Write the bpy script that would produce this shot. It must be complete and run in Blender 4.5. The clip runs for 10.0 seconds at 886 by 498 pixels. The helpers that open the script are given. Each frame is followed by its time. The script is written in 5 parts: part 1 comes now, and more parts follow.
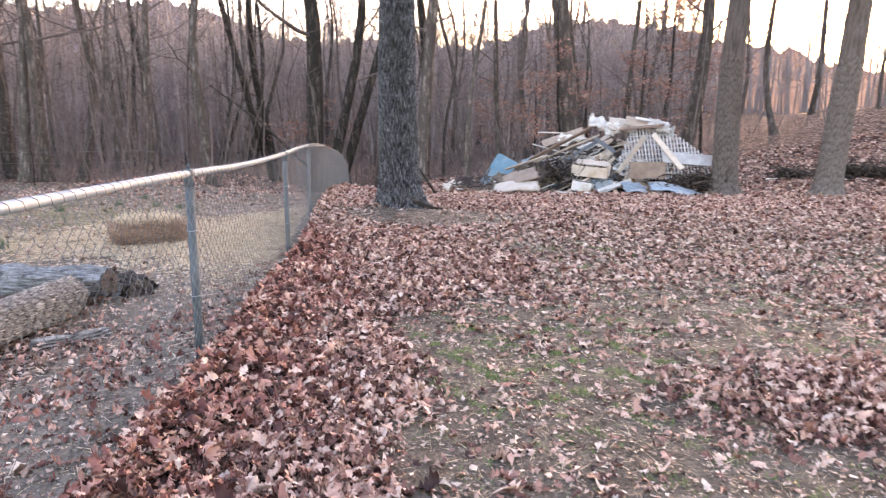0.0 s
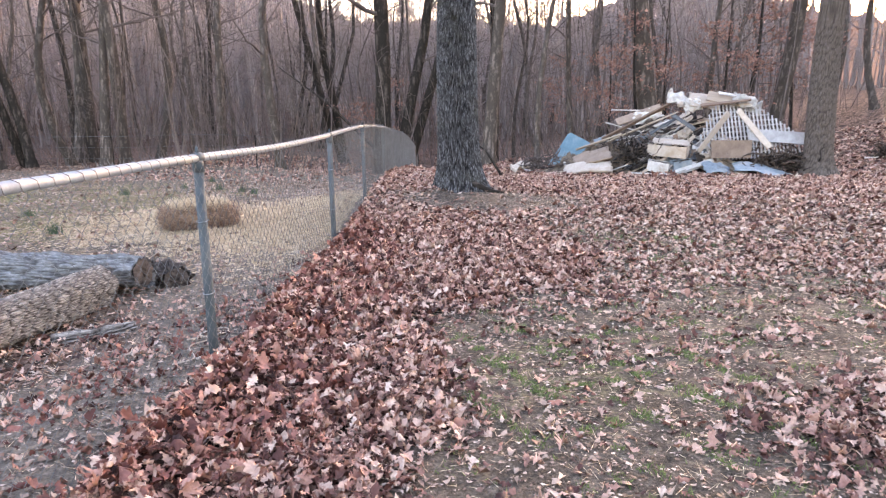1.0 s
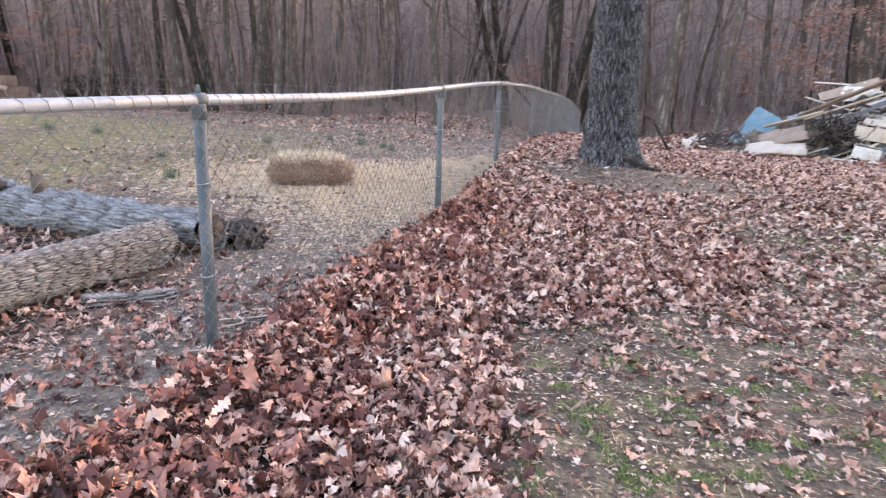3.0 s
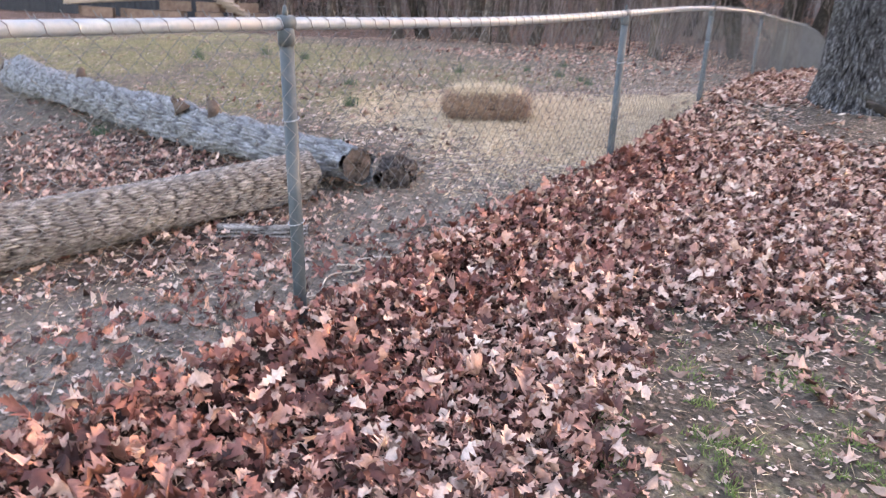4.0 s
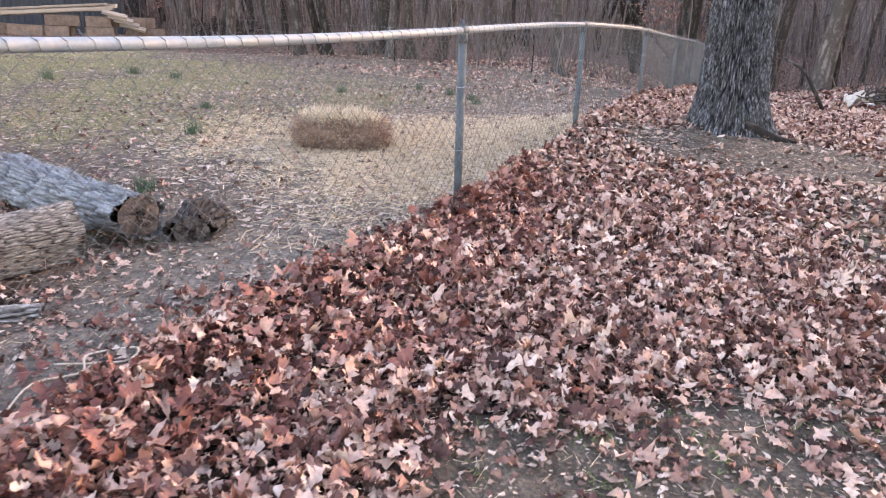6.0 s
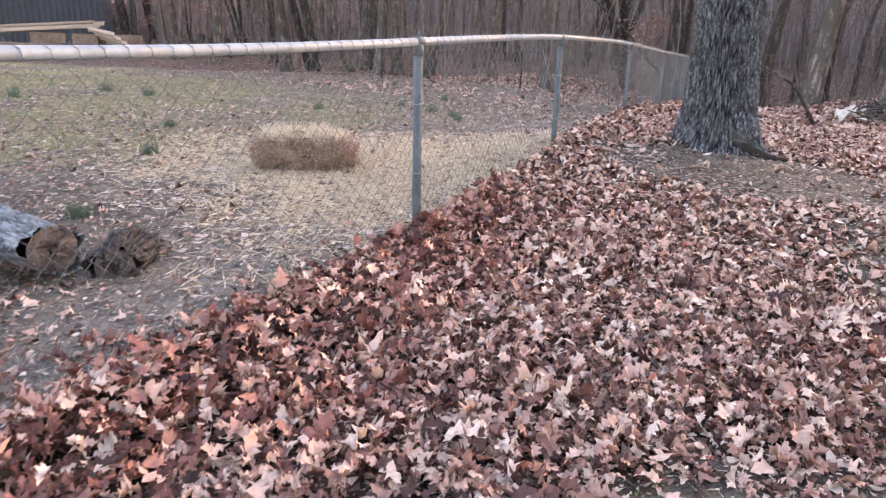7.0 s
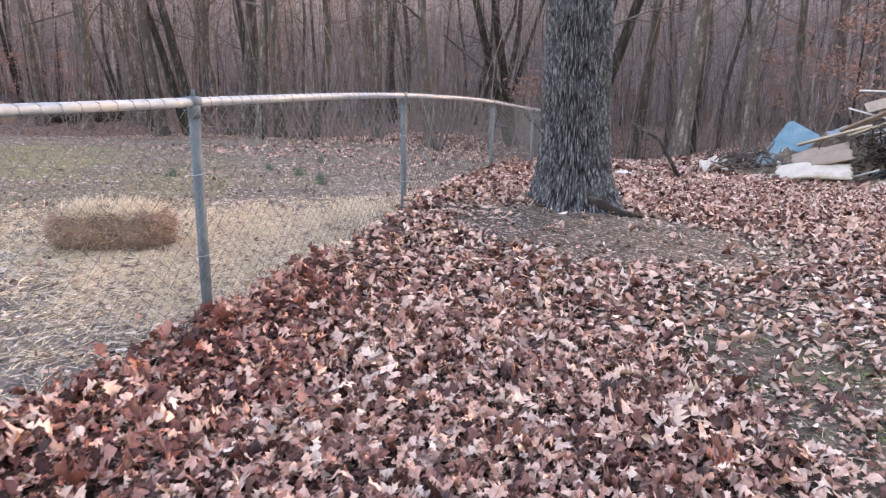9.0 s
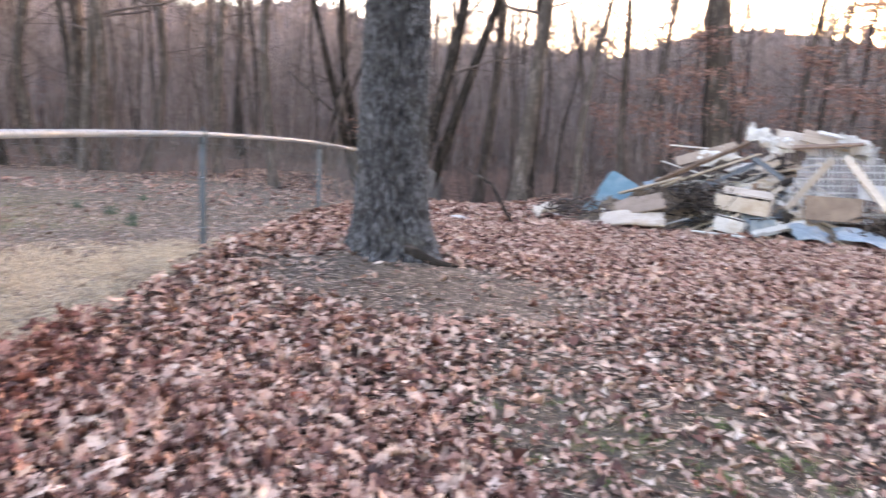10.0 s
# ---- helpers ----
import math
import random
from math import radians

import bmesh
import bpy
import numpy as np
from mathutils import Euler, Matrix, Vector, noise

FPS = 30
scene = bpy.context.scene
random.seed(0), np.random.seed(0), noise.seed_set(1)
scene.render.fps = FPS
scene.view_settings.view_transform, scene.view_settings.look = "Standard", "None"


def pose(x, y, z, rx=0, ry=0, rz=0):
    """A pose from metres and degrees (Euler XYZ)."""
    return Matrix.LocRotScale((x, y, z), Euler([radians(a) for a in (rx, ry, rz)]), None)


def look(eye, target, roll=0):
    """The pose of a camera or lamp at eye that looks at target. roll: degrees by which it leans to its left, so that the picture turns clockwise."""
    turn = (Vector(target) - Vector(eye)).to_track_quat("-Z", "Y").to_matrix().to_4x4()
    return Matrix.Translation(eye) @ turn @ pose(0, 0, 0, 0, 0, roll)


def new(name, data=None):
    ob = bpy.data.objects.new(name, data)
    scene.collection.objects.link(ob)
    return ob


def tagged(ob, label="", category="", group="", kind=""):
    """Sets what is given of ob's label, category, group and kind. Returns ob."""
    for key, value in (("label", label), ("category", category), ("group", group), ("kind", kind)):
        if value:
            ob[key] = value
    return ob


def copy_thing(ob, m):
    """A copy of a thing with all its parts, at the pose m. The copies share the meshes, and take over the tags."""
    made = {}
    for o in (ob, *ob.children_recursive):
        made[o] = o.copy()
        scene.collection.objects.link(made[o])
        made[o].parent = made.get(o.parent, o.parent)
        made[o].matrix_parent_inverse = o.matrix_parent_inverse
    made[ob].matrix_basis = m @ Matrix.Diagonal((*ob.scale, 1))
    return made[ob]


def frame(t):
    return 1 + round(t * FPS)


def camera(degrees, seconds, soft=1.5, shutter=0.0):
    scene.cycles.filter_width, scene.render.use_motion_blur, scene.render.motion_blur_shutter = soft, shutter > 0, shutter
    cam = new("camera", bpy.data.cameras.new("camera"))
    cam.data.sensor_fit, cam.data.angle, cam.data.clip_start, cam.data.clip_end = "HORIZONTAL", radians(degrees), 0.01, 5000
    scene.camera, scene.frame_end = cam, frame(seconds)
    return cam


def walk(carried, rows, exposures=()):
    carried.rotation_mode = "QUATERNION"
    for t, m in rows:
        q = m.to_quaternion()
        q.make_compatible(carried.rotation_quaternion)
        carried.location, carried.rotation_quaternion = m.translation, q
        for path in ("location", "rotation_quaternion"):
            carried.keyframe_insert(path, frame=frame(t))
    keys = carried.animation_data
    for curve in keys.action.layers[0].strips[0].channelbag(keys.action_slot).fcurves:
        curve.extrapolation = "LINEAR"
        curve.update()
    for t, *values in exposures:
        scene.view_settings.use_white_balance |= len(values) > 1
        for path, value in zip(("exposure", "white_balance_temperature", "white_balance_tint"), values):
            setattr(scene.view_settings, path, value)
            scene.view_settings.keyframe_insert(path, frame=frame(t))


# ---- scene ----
cam = camera(66.3, 10.0, soft=1.2, shutter=0.3)
PATH = [
    (0, (0.405, 0.417, 1.483), (0.161, 2.373, 1.143), -0.1),
    (0.2, (0.442, 0.531, 1.479), (0.116, 2.476, 1.147), -0.4),
    (0.5, (0.481, 0.713, 1.456), (0.063, 2.634, 1.092), -1.0),
    (0.8, (0.488, 0.884, 1.456), (0.049, 2.798, 1.079), -0.8),
    (1, (0.504, 0.996, 1.456), (0.051, 2.904, 1.063), -0.9),
    (1.2, (0.549, 1.127, 1.437), (0.047, 3.018, 1.019), -0.9),
    (1.5, (0.603, 1.304, 1.451), (0.026, 3.169, 1.013), -0.7),
    (1.8, (0.607, 1.484, 1.425), (-0.031, 3.324, 0.971), 0.1),
    (2, (0.593, 1.59, 1.412), (-0.048, 3.432, 0.97), 0.6),
    (2.2, (0.587, 1.71, 1.404), (-0.067, 3.546, 0.955), 0.7),
    (3.3, (0.586, 2.361, 1.37), (-0.403, 4.013, 0.83), 1.7),
    (3.5, (0.592, 2.501, 1.386), (-0.457, 4.1, 0.801), 1.5),
    (3.8, (0.585, 2.689, 1.363), (-0.624, 4.144, 0.714), 2.2),
    (4, (0.585, 2.813, 1.353), (-0.739, 4.138, 0.652), 1.5),
    (4.2, (0.577, 2.935, 1.35), (-0.759, 4.226, 0.61), 2.0),
    (4.5, (0.564, 3.119, 1.346), (-0.751, 4.436, 0.613), 1.2),
    (4.8, (0.582, 3.299, 1.342), (-0.684, 4.669, 0.62), -0.4),
    (5, (0.606, 3.426, 1.355), (-0.64, 4.814, 0.633), 0.2),
    (5.2, (0.582, 3.526, 1.342), (-0.641, 4.934, 0.62), 0.6),
    (5.5, (0.545, 3.664, 1.354), (-0.652, 5.097, 0.639), 0.8),
    (5.7, (0.528, 3.728, 1.367), (-0.645, 5.197, 0.683), 1.3),
    (6.8, (0.44, 4.248, 1.323), (-0.752, 5.724, 0.689), 2.4),
    (7, (0.421, 4.309, 1.327), (-0.756, 5.805, 0.713), 1.5),
    (7.2, (0.412, 4.357, 1.327), (-0.739, 5.876, 0.72), 0.6),
    (7.5, (0.428, 4.441, 1.315), (-0.685, 5.988, 0.709), -0.0),
    (7.8, (0.513, 4.583, 1.322), (-0.58, 6.152, 0.736), 4.3),
    (8, (0.565, 4.674, 1.335), (-0.529, 6.256, 0.787), 4.0),
    (8.2, (0.593, 4.753, 1.329), (-0.496, 6.347, 0.807), 0.9),
    (8.5, (0.591, 4.861, 1.324), (-0.462, 6.482, 0.809), 0.1),
    (8.8, (0.527, 4.991, 1.316), (-0.466, 6.66, 0.838), 1.0),
    (9, (0.502, 5.07, 1.318), (-0.476, 6.756, 0.87), 0.7),
    (9.3, (0.506, 5.177, 1.31), (-0.438, 6.882, 0.858), 0.6),
    (9.5, (0.534, 5.275, 1.316), (-0.368, 6.995, 0.839), 2.1),
    (9.7, (0.595, 5.379, 1.346), (-0.276, 7.141, 0.974), 3.5),
    (10, (0.702, 5.507, 1.369), (0.094, 7.385, 1.045), 3.1),
]
walk(cam, [(t, look(eye, target, roll)) for t, eye, target, roll in PATH],
     exposures=[(0, 3.9, 7200, 34), (10, 3.9, 7200, 34)])


# ---- world and light ----
SUN_AZ, SUN_EL = 21.0, 6.5          # degrees right of +y, degrees up
world = bpy.data.worlds.new("evening_sky")
scene.world = world
world.use_nodes = True
wn, wl = world.node_tree.nodes, world.node_tree.links
sky = wn.new("ShaderNodeTexSky")
sky.sky_type = "NISHITA"
sky.sun_disc = False
sky.sun_elevation, sky.sun_rotation = radians(SUN_EL), radians(SUN_AZ)
sky.air_density, sky.dust_density, sky.ozone_density = 1.0, 2.5, 1.0
wl.new(sky.outputs["Color"], wn["Background"].inputs["Color"])
wn["Background"].inputs["Strength"].default_value = 0.15
sun = new("sun", bpy.data.lights.new("sun", "SUN"))
sun.data.energy, sun.data.angle, sun.data.color = 0.6, radians(15), (1.0, 0.78, 0.55)
sd = Vector((math.sin(radians(SUN_AZ)) * math.cos(radians(SUN_EL)), math.cos(radians(SUN_AZ)) * math.cos(radians(SUN_EL)), math.sin(radians(SUN_EL))))
sun.matrix_world = look(sd * 60, (0, 0, 0))


# ---- materials ----
def material(name, rough=0.8, metal=0.0, spec=0.3):
    m = bpy.data.materials.new(name)
    m.use_nodes = True
    b = m.node_tree.nodes["Principled BSDF"]
    b.inputs["Roughness"].default_value = rough
    b.inputs["Metallic"].default_value = metal
    b.inputs["Specular IOR Level"].default_value = spec
    return m, m.node_tree.nodes, m.node_tree.links, b


def ramp(nodes, stops):
    r = nodes.new("ShaderNodeValToRGB")
    e = r.color_ramp.elements
    while len(e) < len(stops):
        e.new(0.5)
    for el, (p, c) in zip(e, stops):
        el.position, el.color = p, (*c, 1)
    return r


def noise_node(nodes, links, scale, detail=4, rough=0.55, stretch=(1, 1, 1), coord="Object"):
    tc, mp, n = nodes.new("ShaderNodeTexCoord"), nodes.new("ShaderNodeMapping"), nodes.new("ShaderNodeTexNoise")
    mp.inputs["Scale"].default_value = stretch
    n.inputs["Scale"].default_value, n.inputs["Detail"].default_value, n.inputs["Roughness"].default_value = scale, detail, rough
    links.new(tc.outputs[coord], mp.inputs["Vector"])
    links.new(mp.outputs["Vector"], n.inputs["Vector"])
    return n


def mix(nodes, links, fac, a, b, mode="MIX"):
    m = nodes.new("ShaderNodeMix")
    m.data_type, m.blend_type = "RGBA", mode
    for sock, v in ((m.inputs[0], fac), (m.inputs[6], a), (m.inputs[7], b)):
        if isinstance(v, (int, float)):
            sock.default_value = v
        elif isinstance(v, tuple):
            sock.default_value = (*v, 1)
        else:
            links.new(v, sock)
    return m.outputs[2]


def math_node(nodes, links, op, a, b=0.0, clamp=False):
    m = nodes.new("ShaderNodeMath")
    m.operation, m.use_clamp = op, clamp
    for sock, v in ((m.inputs[0], a), (m.inputs[1], b)):
        if isinstance(v, (int, float)):
            sock.default_value = v
        else:
            links.new(v, sock)
    return m.outputs[0]


def bump(nodes, links, bsdf, height, strength=0.4, dist=0.01):
    b = nodes.new("ShaderNodeBump")
    b.inputs["Strength"].default_value, b.inputs["Distance"].default_value = strength, dist
    links.new(height, b.inputs["Height"])
    links.new(b.outputs["Normal"], bsdf.inputs["Normal"])


def worn(name, dark, light, scale=6.0, rough=0.8, metal=0.0, grain=60.0, stretch=(1, 1, 1), relief=0.3, depth=0.004, stain=None, spec=0.3):
    """A surface with patches between two colours, a fine grain and, if given, stains."""
    m, n, l, b = material(name, rough, metal, spec)
    big = noise_node(n, l, scale, 5, 0.6, stretch)
    fine = noise_node(n, l, grain, 4, 0.6, stretch)
    f = math_node(n, l, "ADD", math_node(n, l, "MULTIPLY", big.outputs["Fac"], 0.65), math_node(n, l, "MULTIPLY", fine.outputs["Fac"], 0.35))
    r = ramp(n, [(0.36, dark), (0.64, light)])
    l.new(f, r.inputs["Fac"])
    col = r.outputs["Color"]
    if stain:
        st = noise_node(n, l, scale * 0.45, 6, 0.65)
        sr = ramp(n, [(0.5, (0, 0, 0)), (0.66, (1, 1, 1))])
        l.new(st.outputs["Fac"], sr.inputs["Fac"])
        col = mix(n, l, sr.outputs["Color"], col, stain)
    info = n.new("ShaderNodeObjectInfo")
    v = math_node(n, l, "ADD", math_node(n, l, "MULTIPLY", info.outputs["Random"], 0.35), 0.82)
    col = mix(n, l, 1.0, col, v, "MULTIPLY")
    l.new(col, b.inputs["Base Color"])
    rr = math_node(n, l, "ADD", math_node(n, l, "MULTIPLY", fine.outputs["Fac"], 0.25), rough - 0.12, True)
    l.new(rr, b.inputs["Roughness"])
    bump(n, l, b, fine.outputs["Fac"], relief, depth)
    return m


def leaf_material(name, stops):
    m, n, l, b = material(name, 0.62, 0, 0.35)
    g = n.new("ShaderNodeNewGeometry")
    r = ramp(n, stops)
    r.color_ramp.interpolation = "LINEAR"
    l.new(g.outputs["Random Per Island"], r.inputs["Fac"])
    sp = noise_node(n, l, 55, 4, 0.7)
    sr = ramp(n, [(0.3, (0.61, 0.56, 0.525)), (0.7, (1.12, 1.10, 1.08))])
    l.new(sp.outputs["Fac"], sr.inputs["Fac"])
    l.new(mix(n, l, 0.8, r.outputs["Color"], sr.outputs["Color"], "MULTIPLY"), b.inputs["Base Color"])
    bump(n, l, b, sp.outputs["Fac"], 0.35, 0.004)
    return m


def bark_material(name, furrow, plate, pale, scale=14.0, stretch=(1, 1, 0.22), moss=None, carved=False):
    m, n, l, b = material(name, 0.92, 0, 0.15)
    tc, mp, vo = n.new("ShaderNodeTexCoord"), n.new("ShaderNodeMapping"), n.new("ShaderNodeTexVoronoi")
    mp.inputs["Scale"].default_value = stretch
    vo.feature = "DISTANCE_TO_EDGE"
    vo.inputs["Scale"].default_value = scale
    wob = noise_node(n, l, 9, 4, 0.6)
    l.new(tc.outputs["Object"], mp.inputs["Vector"])
    l.new(mix(n, l, 0.12, mp.outputs["Vector"], wob.outputs["Color"]), vo.inputs["Vector"])
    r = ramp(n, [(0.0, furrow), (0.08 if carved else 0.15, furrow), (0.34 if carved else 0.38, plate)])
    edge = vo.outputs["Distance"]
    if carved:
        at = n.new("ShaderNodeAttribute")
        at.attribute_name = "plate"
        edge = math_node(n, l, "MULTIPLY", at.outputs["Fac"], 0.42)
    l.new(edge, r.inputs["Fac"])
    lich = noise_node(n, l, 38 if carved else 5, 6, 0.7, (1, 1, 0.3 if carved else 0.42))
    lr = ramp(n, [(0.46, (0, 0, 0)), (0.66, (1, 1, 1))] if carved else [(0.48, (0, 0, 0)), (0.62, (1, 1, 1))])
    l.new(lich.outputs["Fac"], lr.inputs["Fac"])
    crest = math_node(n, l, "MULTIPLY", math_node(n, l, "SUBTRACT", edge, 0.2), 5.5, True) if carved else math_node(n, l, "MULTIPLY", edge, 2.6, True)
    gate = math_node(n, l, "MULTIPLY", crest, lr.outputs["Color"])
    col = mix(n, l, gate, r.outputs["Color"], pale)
    if moss:
        mn = noise_node(n, l, 2.2, 5, 0.65)
        mr = ramp(n, [(0.55, (0, 0, 0)), (0.68, (1, 1, 1))])
        l.new(mn.outputs["Fac"], mr.inputs["Fac"])
        col = mix(n, l, math_node(n, l, "MULTIPLY", mr.outputs["Color"], 0.6), col, moss)
    fine = noise_node(n, l, 70, 5, 0.7, (1, 1, 0.4))
    fr = ramp(n, [(0.3, (0.6, 0.6, 0.6)), (0.7, (1.15, 1.15, 1.15))])
    l.new(fine.outputs["Fac"], fr.inputs["Fac"])
    col = mix(n, l, 0.9, col, fr.outputs["Color"], "MULTIPLY")
    info = n.new("ShaderNodeObjectInfo")
    v = math_node(n, l, "ADD", math_node(n, l, "MULTIPLY", info.outputs["Random"], 0.5), 0.75)
    l.new(mix(n, l, 1.0, col, v, "MULTIPLY"), b.inputs["Base Color"])
    h = math_node(n, l, "ADD", math_node(n, l, "MULTIPLY", edge, 1.2, True), math_node(n, l, "MULTIPLY", fine.outputs["Fac"], 0.3))
    bump(n, l, b, h, 0.8, 0.02)
    return m


def ground_material():
    m, n, l, b = material("soil_litter_and_grass", 0.95, 0, 0.15)
    zone = n.new("ShaderNodeAttribute")
    zone.attribute_name = "zone"
    sep = n.new("ShaderNodeSeparateColor")
    l.new(zone.outputs["Color"], sep.inputs["Color"])
    big, mid, fine = noise_node(n, l, 0.9, 6, 0.6), noise_node(n, l, 7, 6, 0.65), noise_node(n, l, 45, 5, 0.7)
    soil = ramp(n, [(0.36, (0.046, 0.040, 0.033)), (0.5, (0.132, 0.111, 0.089)), (0.66, (0.28, 0.234, 0.19))])
    l.new(math_node(n, l, "ADD", math_node(n, l, "MULTIPLY", mid.outputs["Fac"], 0.5), math_node(n, l, "MULTIPLY", fine.outputs["Fac"], 0.5)), soil.inputs["Fac"])
    vo = n.new("ShaderNodeTexVoronoi")
    tc = n.new("ShaderNodeTexCoord")
    vo.inputs["Scale"].default_value = 14.0
    l.new(tc.outputs["Object"], vo.inputs["Vector"])
    # Litter colour runs near-black, painting shade into gaps between leaves.
    cr = ramp(n, [(0.25, (0.014, 0.008, 0.006)), (0.46, (0.065, 0.036, 0.028)), (0.64, (0.16, 0.098, 0.078)), (0.88, (0.33, 0.24, 0.20))])
    pick = n.new("ShaderNodeSeparateColor")
    l.new(vo.outputs["Color"], pick.inputs["Color"])
    l.new(math_node(n, l, "ADD", math_node(n, l, "MULTIPLY", pick.outputs[0], 0.6), math_node(n, l, "MULTIPLY", fine.outputs["Fac"], 0.4)), cr.inputs["Fac"])
    tufts = noise_node(n, l, 15, 5, 0.65, (1, 0.6, 1))
    clot = math_node(n, l, "ADD", math_node(n, l, "MULTIPLY", tufts.outputs["Fac"], 0.6), math_node(n, l, "MULTIPLY", fine.outputs["Fac"], 0.4))
    gr = ramp(n, [(0.40, (0.04, 0.042, 0.016)), (0.60, (0.37, 0.34, 0.18))])
    l.new(clot, gr.inputs["Fac"])
    st = ramp(n, [(0.41, (0.13, 0.092, 0.066)), (0.56, (0.82, 0.69, 0.52))])
    l.new(clot, st.inputs["Fac"])

    def gate(chan, soft=2.2):
        s = math_node(n, l, "ADD", sep.outputs[chan], math_node(n, l, "MULTIPLY", math_node(n, l, "SUBTRACT", mid.outputs["Fac"], 0.5), 1.5))
        return math_node(n, l, "MULTIPLY", math_node(n, l, "SUBTRACT", s, 0.28), soft, True)

    pale = ramp(n, [(0.36, (0.088, 0.076, 0.066)), (0.5, (0.212, 0.186, 0.160)), (0.66, (0.39, 0.345, 0.295))])
    l.new(math_node(n, l, "ADD", math_node(n, l, "MULTIPLY", mid.outputs["Fac"], 0.5), math_node(n, l, "MULTIPLY", fine.outputs["Fac"], 0.5)), pale.inputs["Fac"])
    bare = mix(n, l, zone.outputs["Alpha"], soil.outputs["Color"], pale.outputs["Color"])
    col = mix(n, l, gate(1), bare, gr.outputs["Color"])
    col = mix(n, l, gate(2, 1.35), col, st.outputs["Color"])
    col = mix(n, l, gate(0), col, cr.outputs["Color"])
    pr = ramp(n, [(0.3, (0.8, 0.8, 0.8)), (0.7, (1.15, 1.15, 1.15))])
    l.new(big.outputs["Fac"], pr.inputs["Fac"])
    l.new(mix(n, l, 1.0, col, pr.outputs["Color"], "MULTIPLY"), b.inputs["Base Color"])
    bump(n, l, b, math_node(n, l, "ADD", fine.outputs["Fac"], mid.outputs["Fac"]), 1.0, 0.045)
    return m


LEAF_STOPS = [(0.0, (0.035, 0.013, 0.011)), (0.18, (0.12, 0.046, 0.036)), (0.36, (0.295, 0.146, 0.113)), (0.58, (0.47, 0.29, 0.232)), (0.92, (0.58, 0.425, 0.352)), (0.97, (0.64, 0.51, 0.44)), (1.0, (0.30, 0.085, 0.05))]


def haze_material():
    """The valley's far side, its evening haze and sun glow painted as emission."""
    m, n, l, b = material("far_ridge_painted_haze", 1.0, 0, 0.0)
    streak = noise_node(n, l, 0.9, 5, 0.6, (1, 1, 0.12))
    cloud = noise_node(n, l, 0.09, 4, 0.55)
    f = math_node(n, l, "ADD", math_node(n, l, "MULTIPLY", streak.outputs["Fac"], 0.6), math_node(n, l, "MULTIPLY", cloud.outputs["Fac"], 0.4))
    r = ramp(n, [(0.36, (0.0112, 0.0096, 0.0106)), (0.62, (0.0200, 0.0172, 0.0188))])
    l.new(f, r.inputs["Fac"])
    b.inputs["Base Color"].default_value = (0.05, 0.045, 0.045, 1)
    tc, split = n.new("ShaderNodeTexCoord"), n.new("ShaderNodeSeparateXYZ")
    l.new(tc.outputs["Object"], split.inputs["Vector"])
    # Warmer and brighter towards the sun: its glow is put into the colour.
    sun_glow = ramp(n, [(0.0, (1.0, 1.0, 1.0)), (0.3, (1.08, 1.0, 0.97)), (0.55, (2.0, 1.55, 1.1)), (0.65, (2.8, 2.05, 1.25)), (1.0, (2.6, 1.9, 1.25))])
    l.new(math_node(n, l, "DIVIDE", math_node(n, l, "ADD", split.outputs["X"], 30.0), 110.0, True), sun_glow.inputs["Fac"])
    l.new(mix(n, l, 1.0, r.outputs["Color"], sun_glow.outputs["Color"], "MULTIPLY"), b.inputs["Emission Color"])
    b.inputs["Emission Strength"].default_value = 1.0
    return m


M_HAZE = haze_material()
M_GROUND = ground_material()
M_LEAF = leaf_material("dry_oak_leaf", LEAF_STOPS)
M_DEEPLEAF = leaf_material("dark_red_brown_leaf", [(0.0, (0.03, 0.010, 0.008)), (0.26, (0.13, 0.043, 0.034)), (0.48, (0.275, 0.110, 0.086)), (0.74, (0.435, 0.235, 0.184)), (0.95, (0.56, 0.39, 0.32)), (1.0, (0.64, 0.51, 0.44))])
M_REDLEAF = leaf_material("clinging_red_brown_leaf", [(0.0, (0.16, 0.075, 0.06)), (0.5, (0.29, 0.15, 0.115)), (1.0, (0.42, 0.25, 0.20))])
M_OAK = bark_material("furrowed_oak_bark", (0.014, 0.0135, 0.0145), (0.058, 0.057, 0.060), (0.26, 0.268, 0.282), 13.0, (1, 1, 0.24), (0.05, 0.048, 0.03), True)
M_OAKBROWN = bark_material("brown_oak_bark", (0.065, 0.052, 0.045), (0.125, 0.103, 0.09), (0.19, 0.165, 0.15), 13.0, (1, 1, 0.24), None, True)
M_BARK = bark_material("woodland_bark", (0.062, 0.051, 0.044), (0.158, 0.128, 0.112), (0.21, 0.176, 0.157), 9.0)
M_DARKBARK = bark_material("dark_woodland_bark", (0.024, 0.02, 0.017), (0.08, 0.064, 0.055), (0.12, 0.10, 0.088), 9.0)
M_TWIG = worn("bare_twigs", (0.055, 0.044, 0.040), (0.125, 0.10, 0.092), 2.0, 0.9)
# Paler than nearer bark: distance haze is put into the stem colour.
M_FAR = worn("far_woods_paled_for_haze", (0.20, 0.168, 0.160), (0.33, 0.28, 0.27), 0.2, 0.95)
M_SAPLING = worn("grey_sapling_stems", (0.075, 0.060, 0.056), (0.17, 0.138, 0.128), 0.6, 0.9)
M_LOGBARK = bark_material("felled_log_bark", (0.035, 0.031, 0.029), (0.20, 0.184, 0.174), (0.50, 0.48, 0.465), 12.0, (1, 1, 0.28), (0.36, 0.315, 0.25), True)
M_GREYLOG = bark_material("weathered_grey_log_bark", (0.09, 0.09, 0.095), (0.22, 0.23, 0.245), (0.40, 0.42, 0.44), 9.0, (1, 1, 0.3), (0.12, 0.122, 0.125), True)
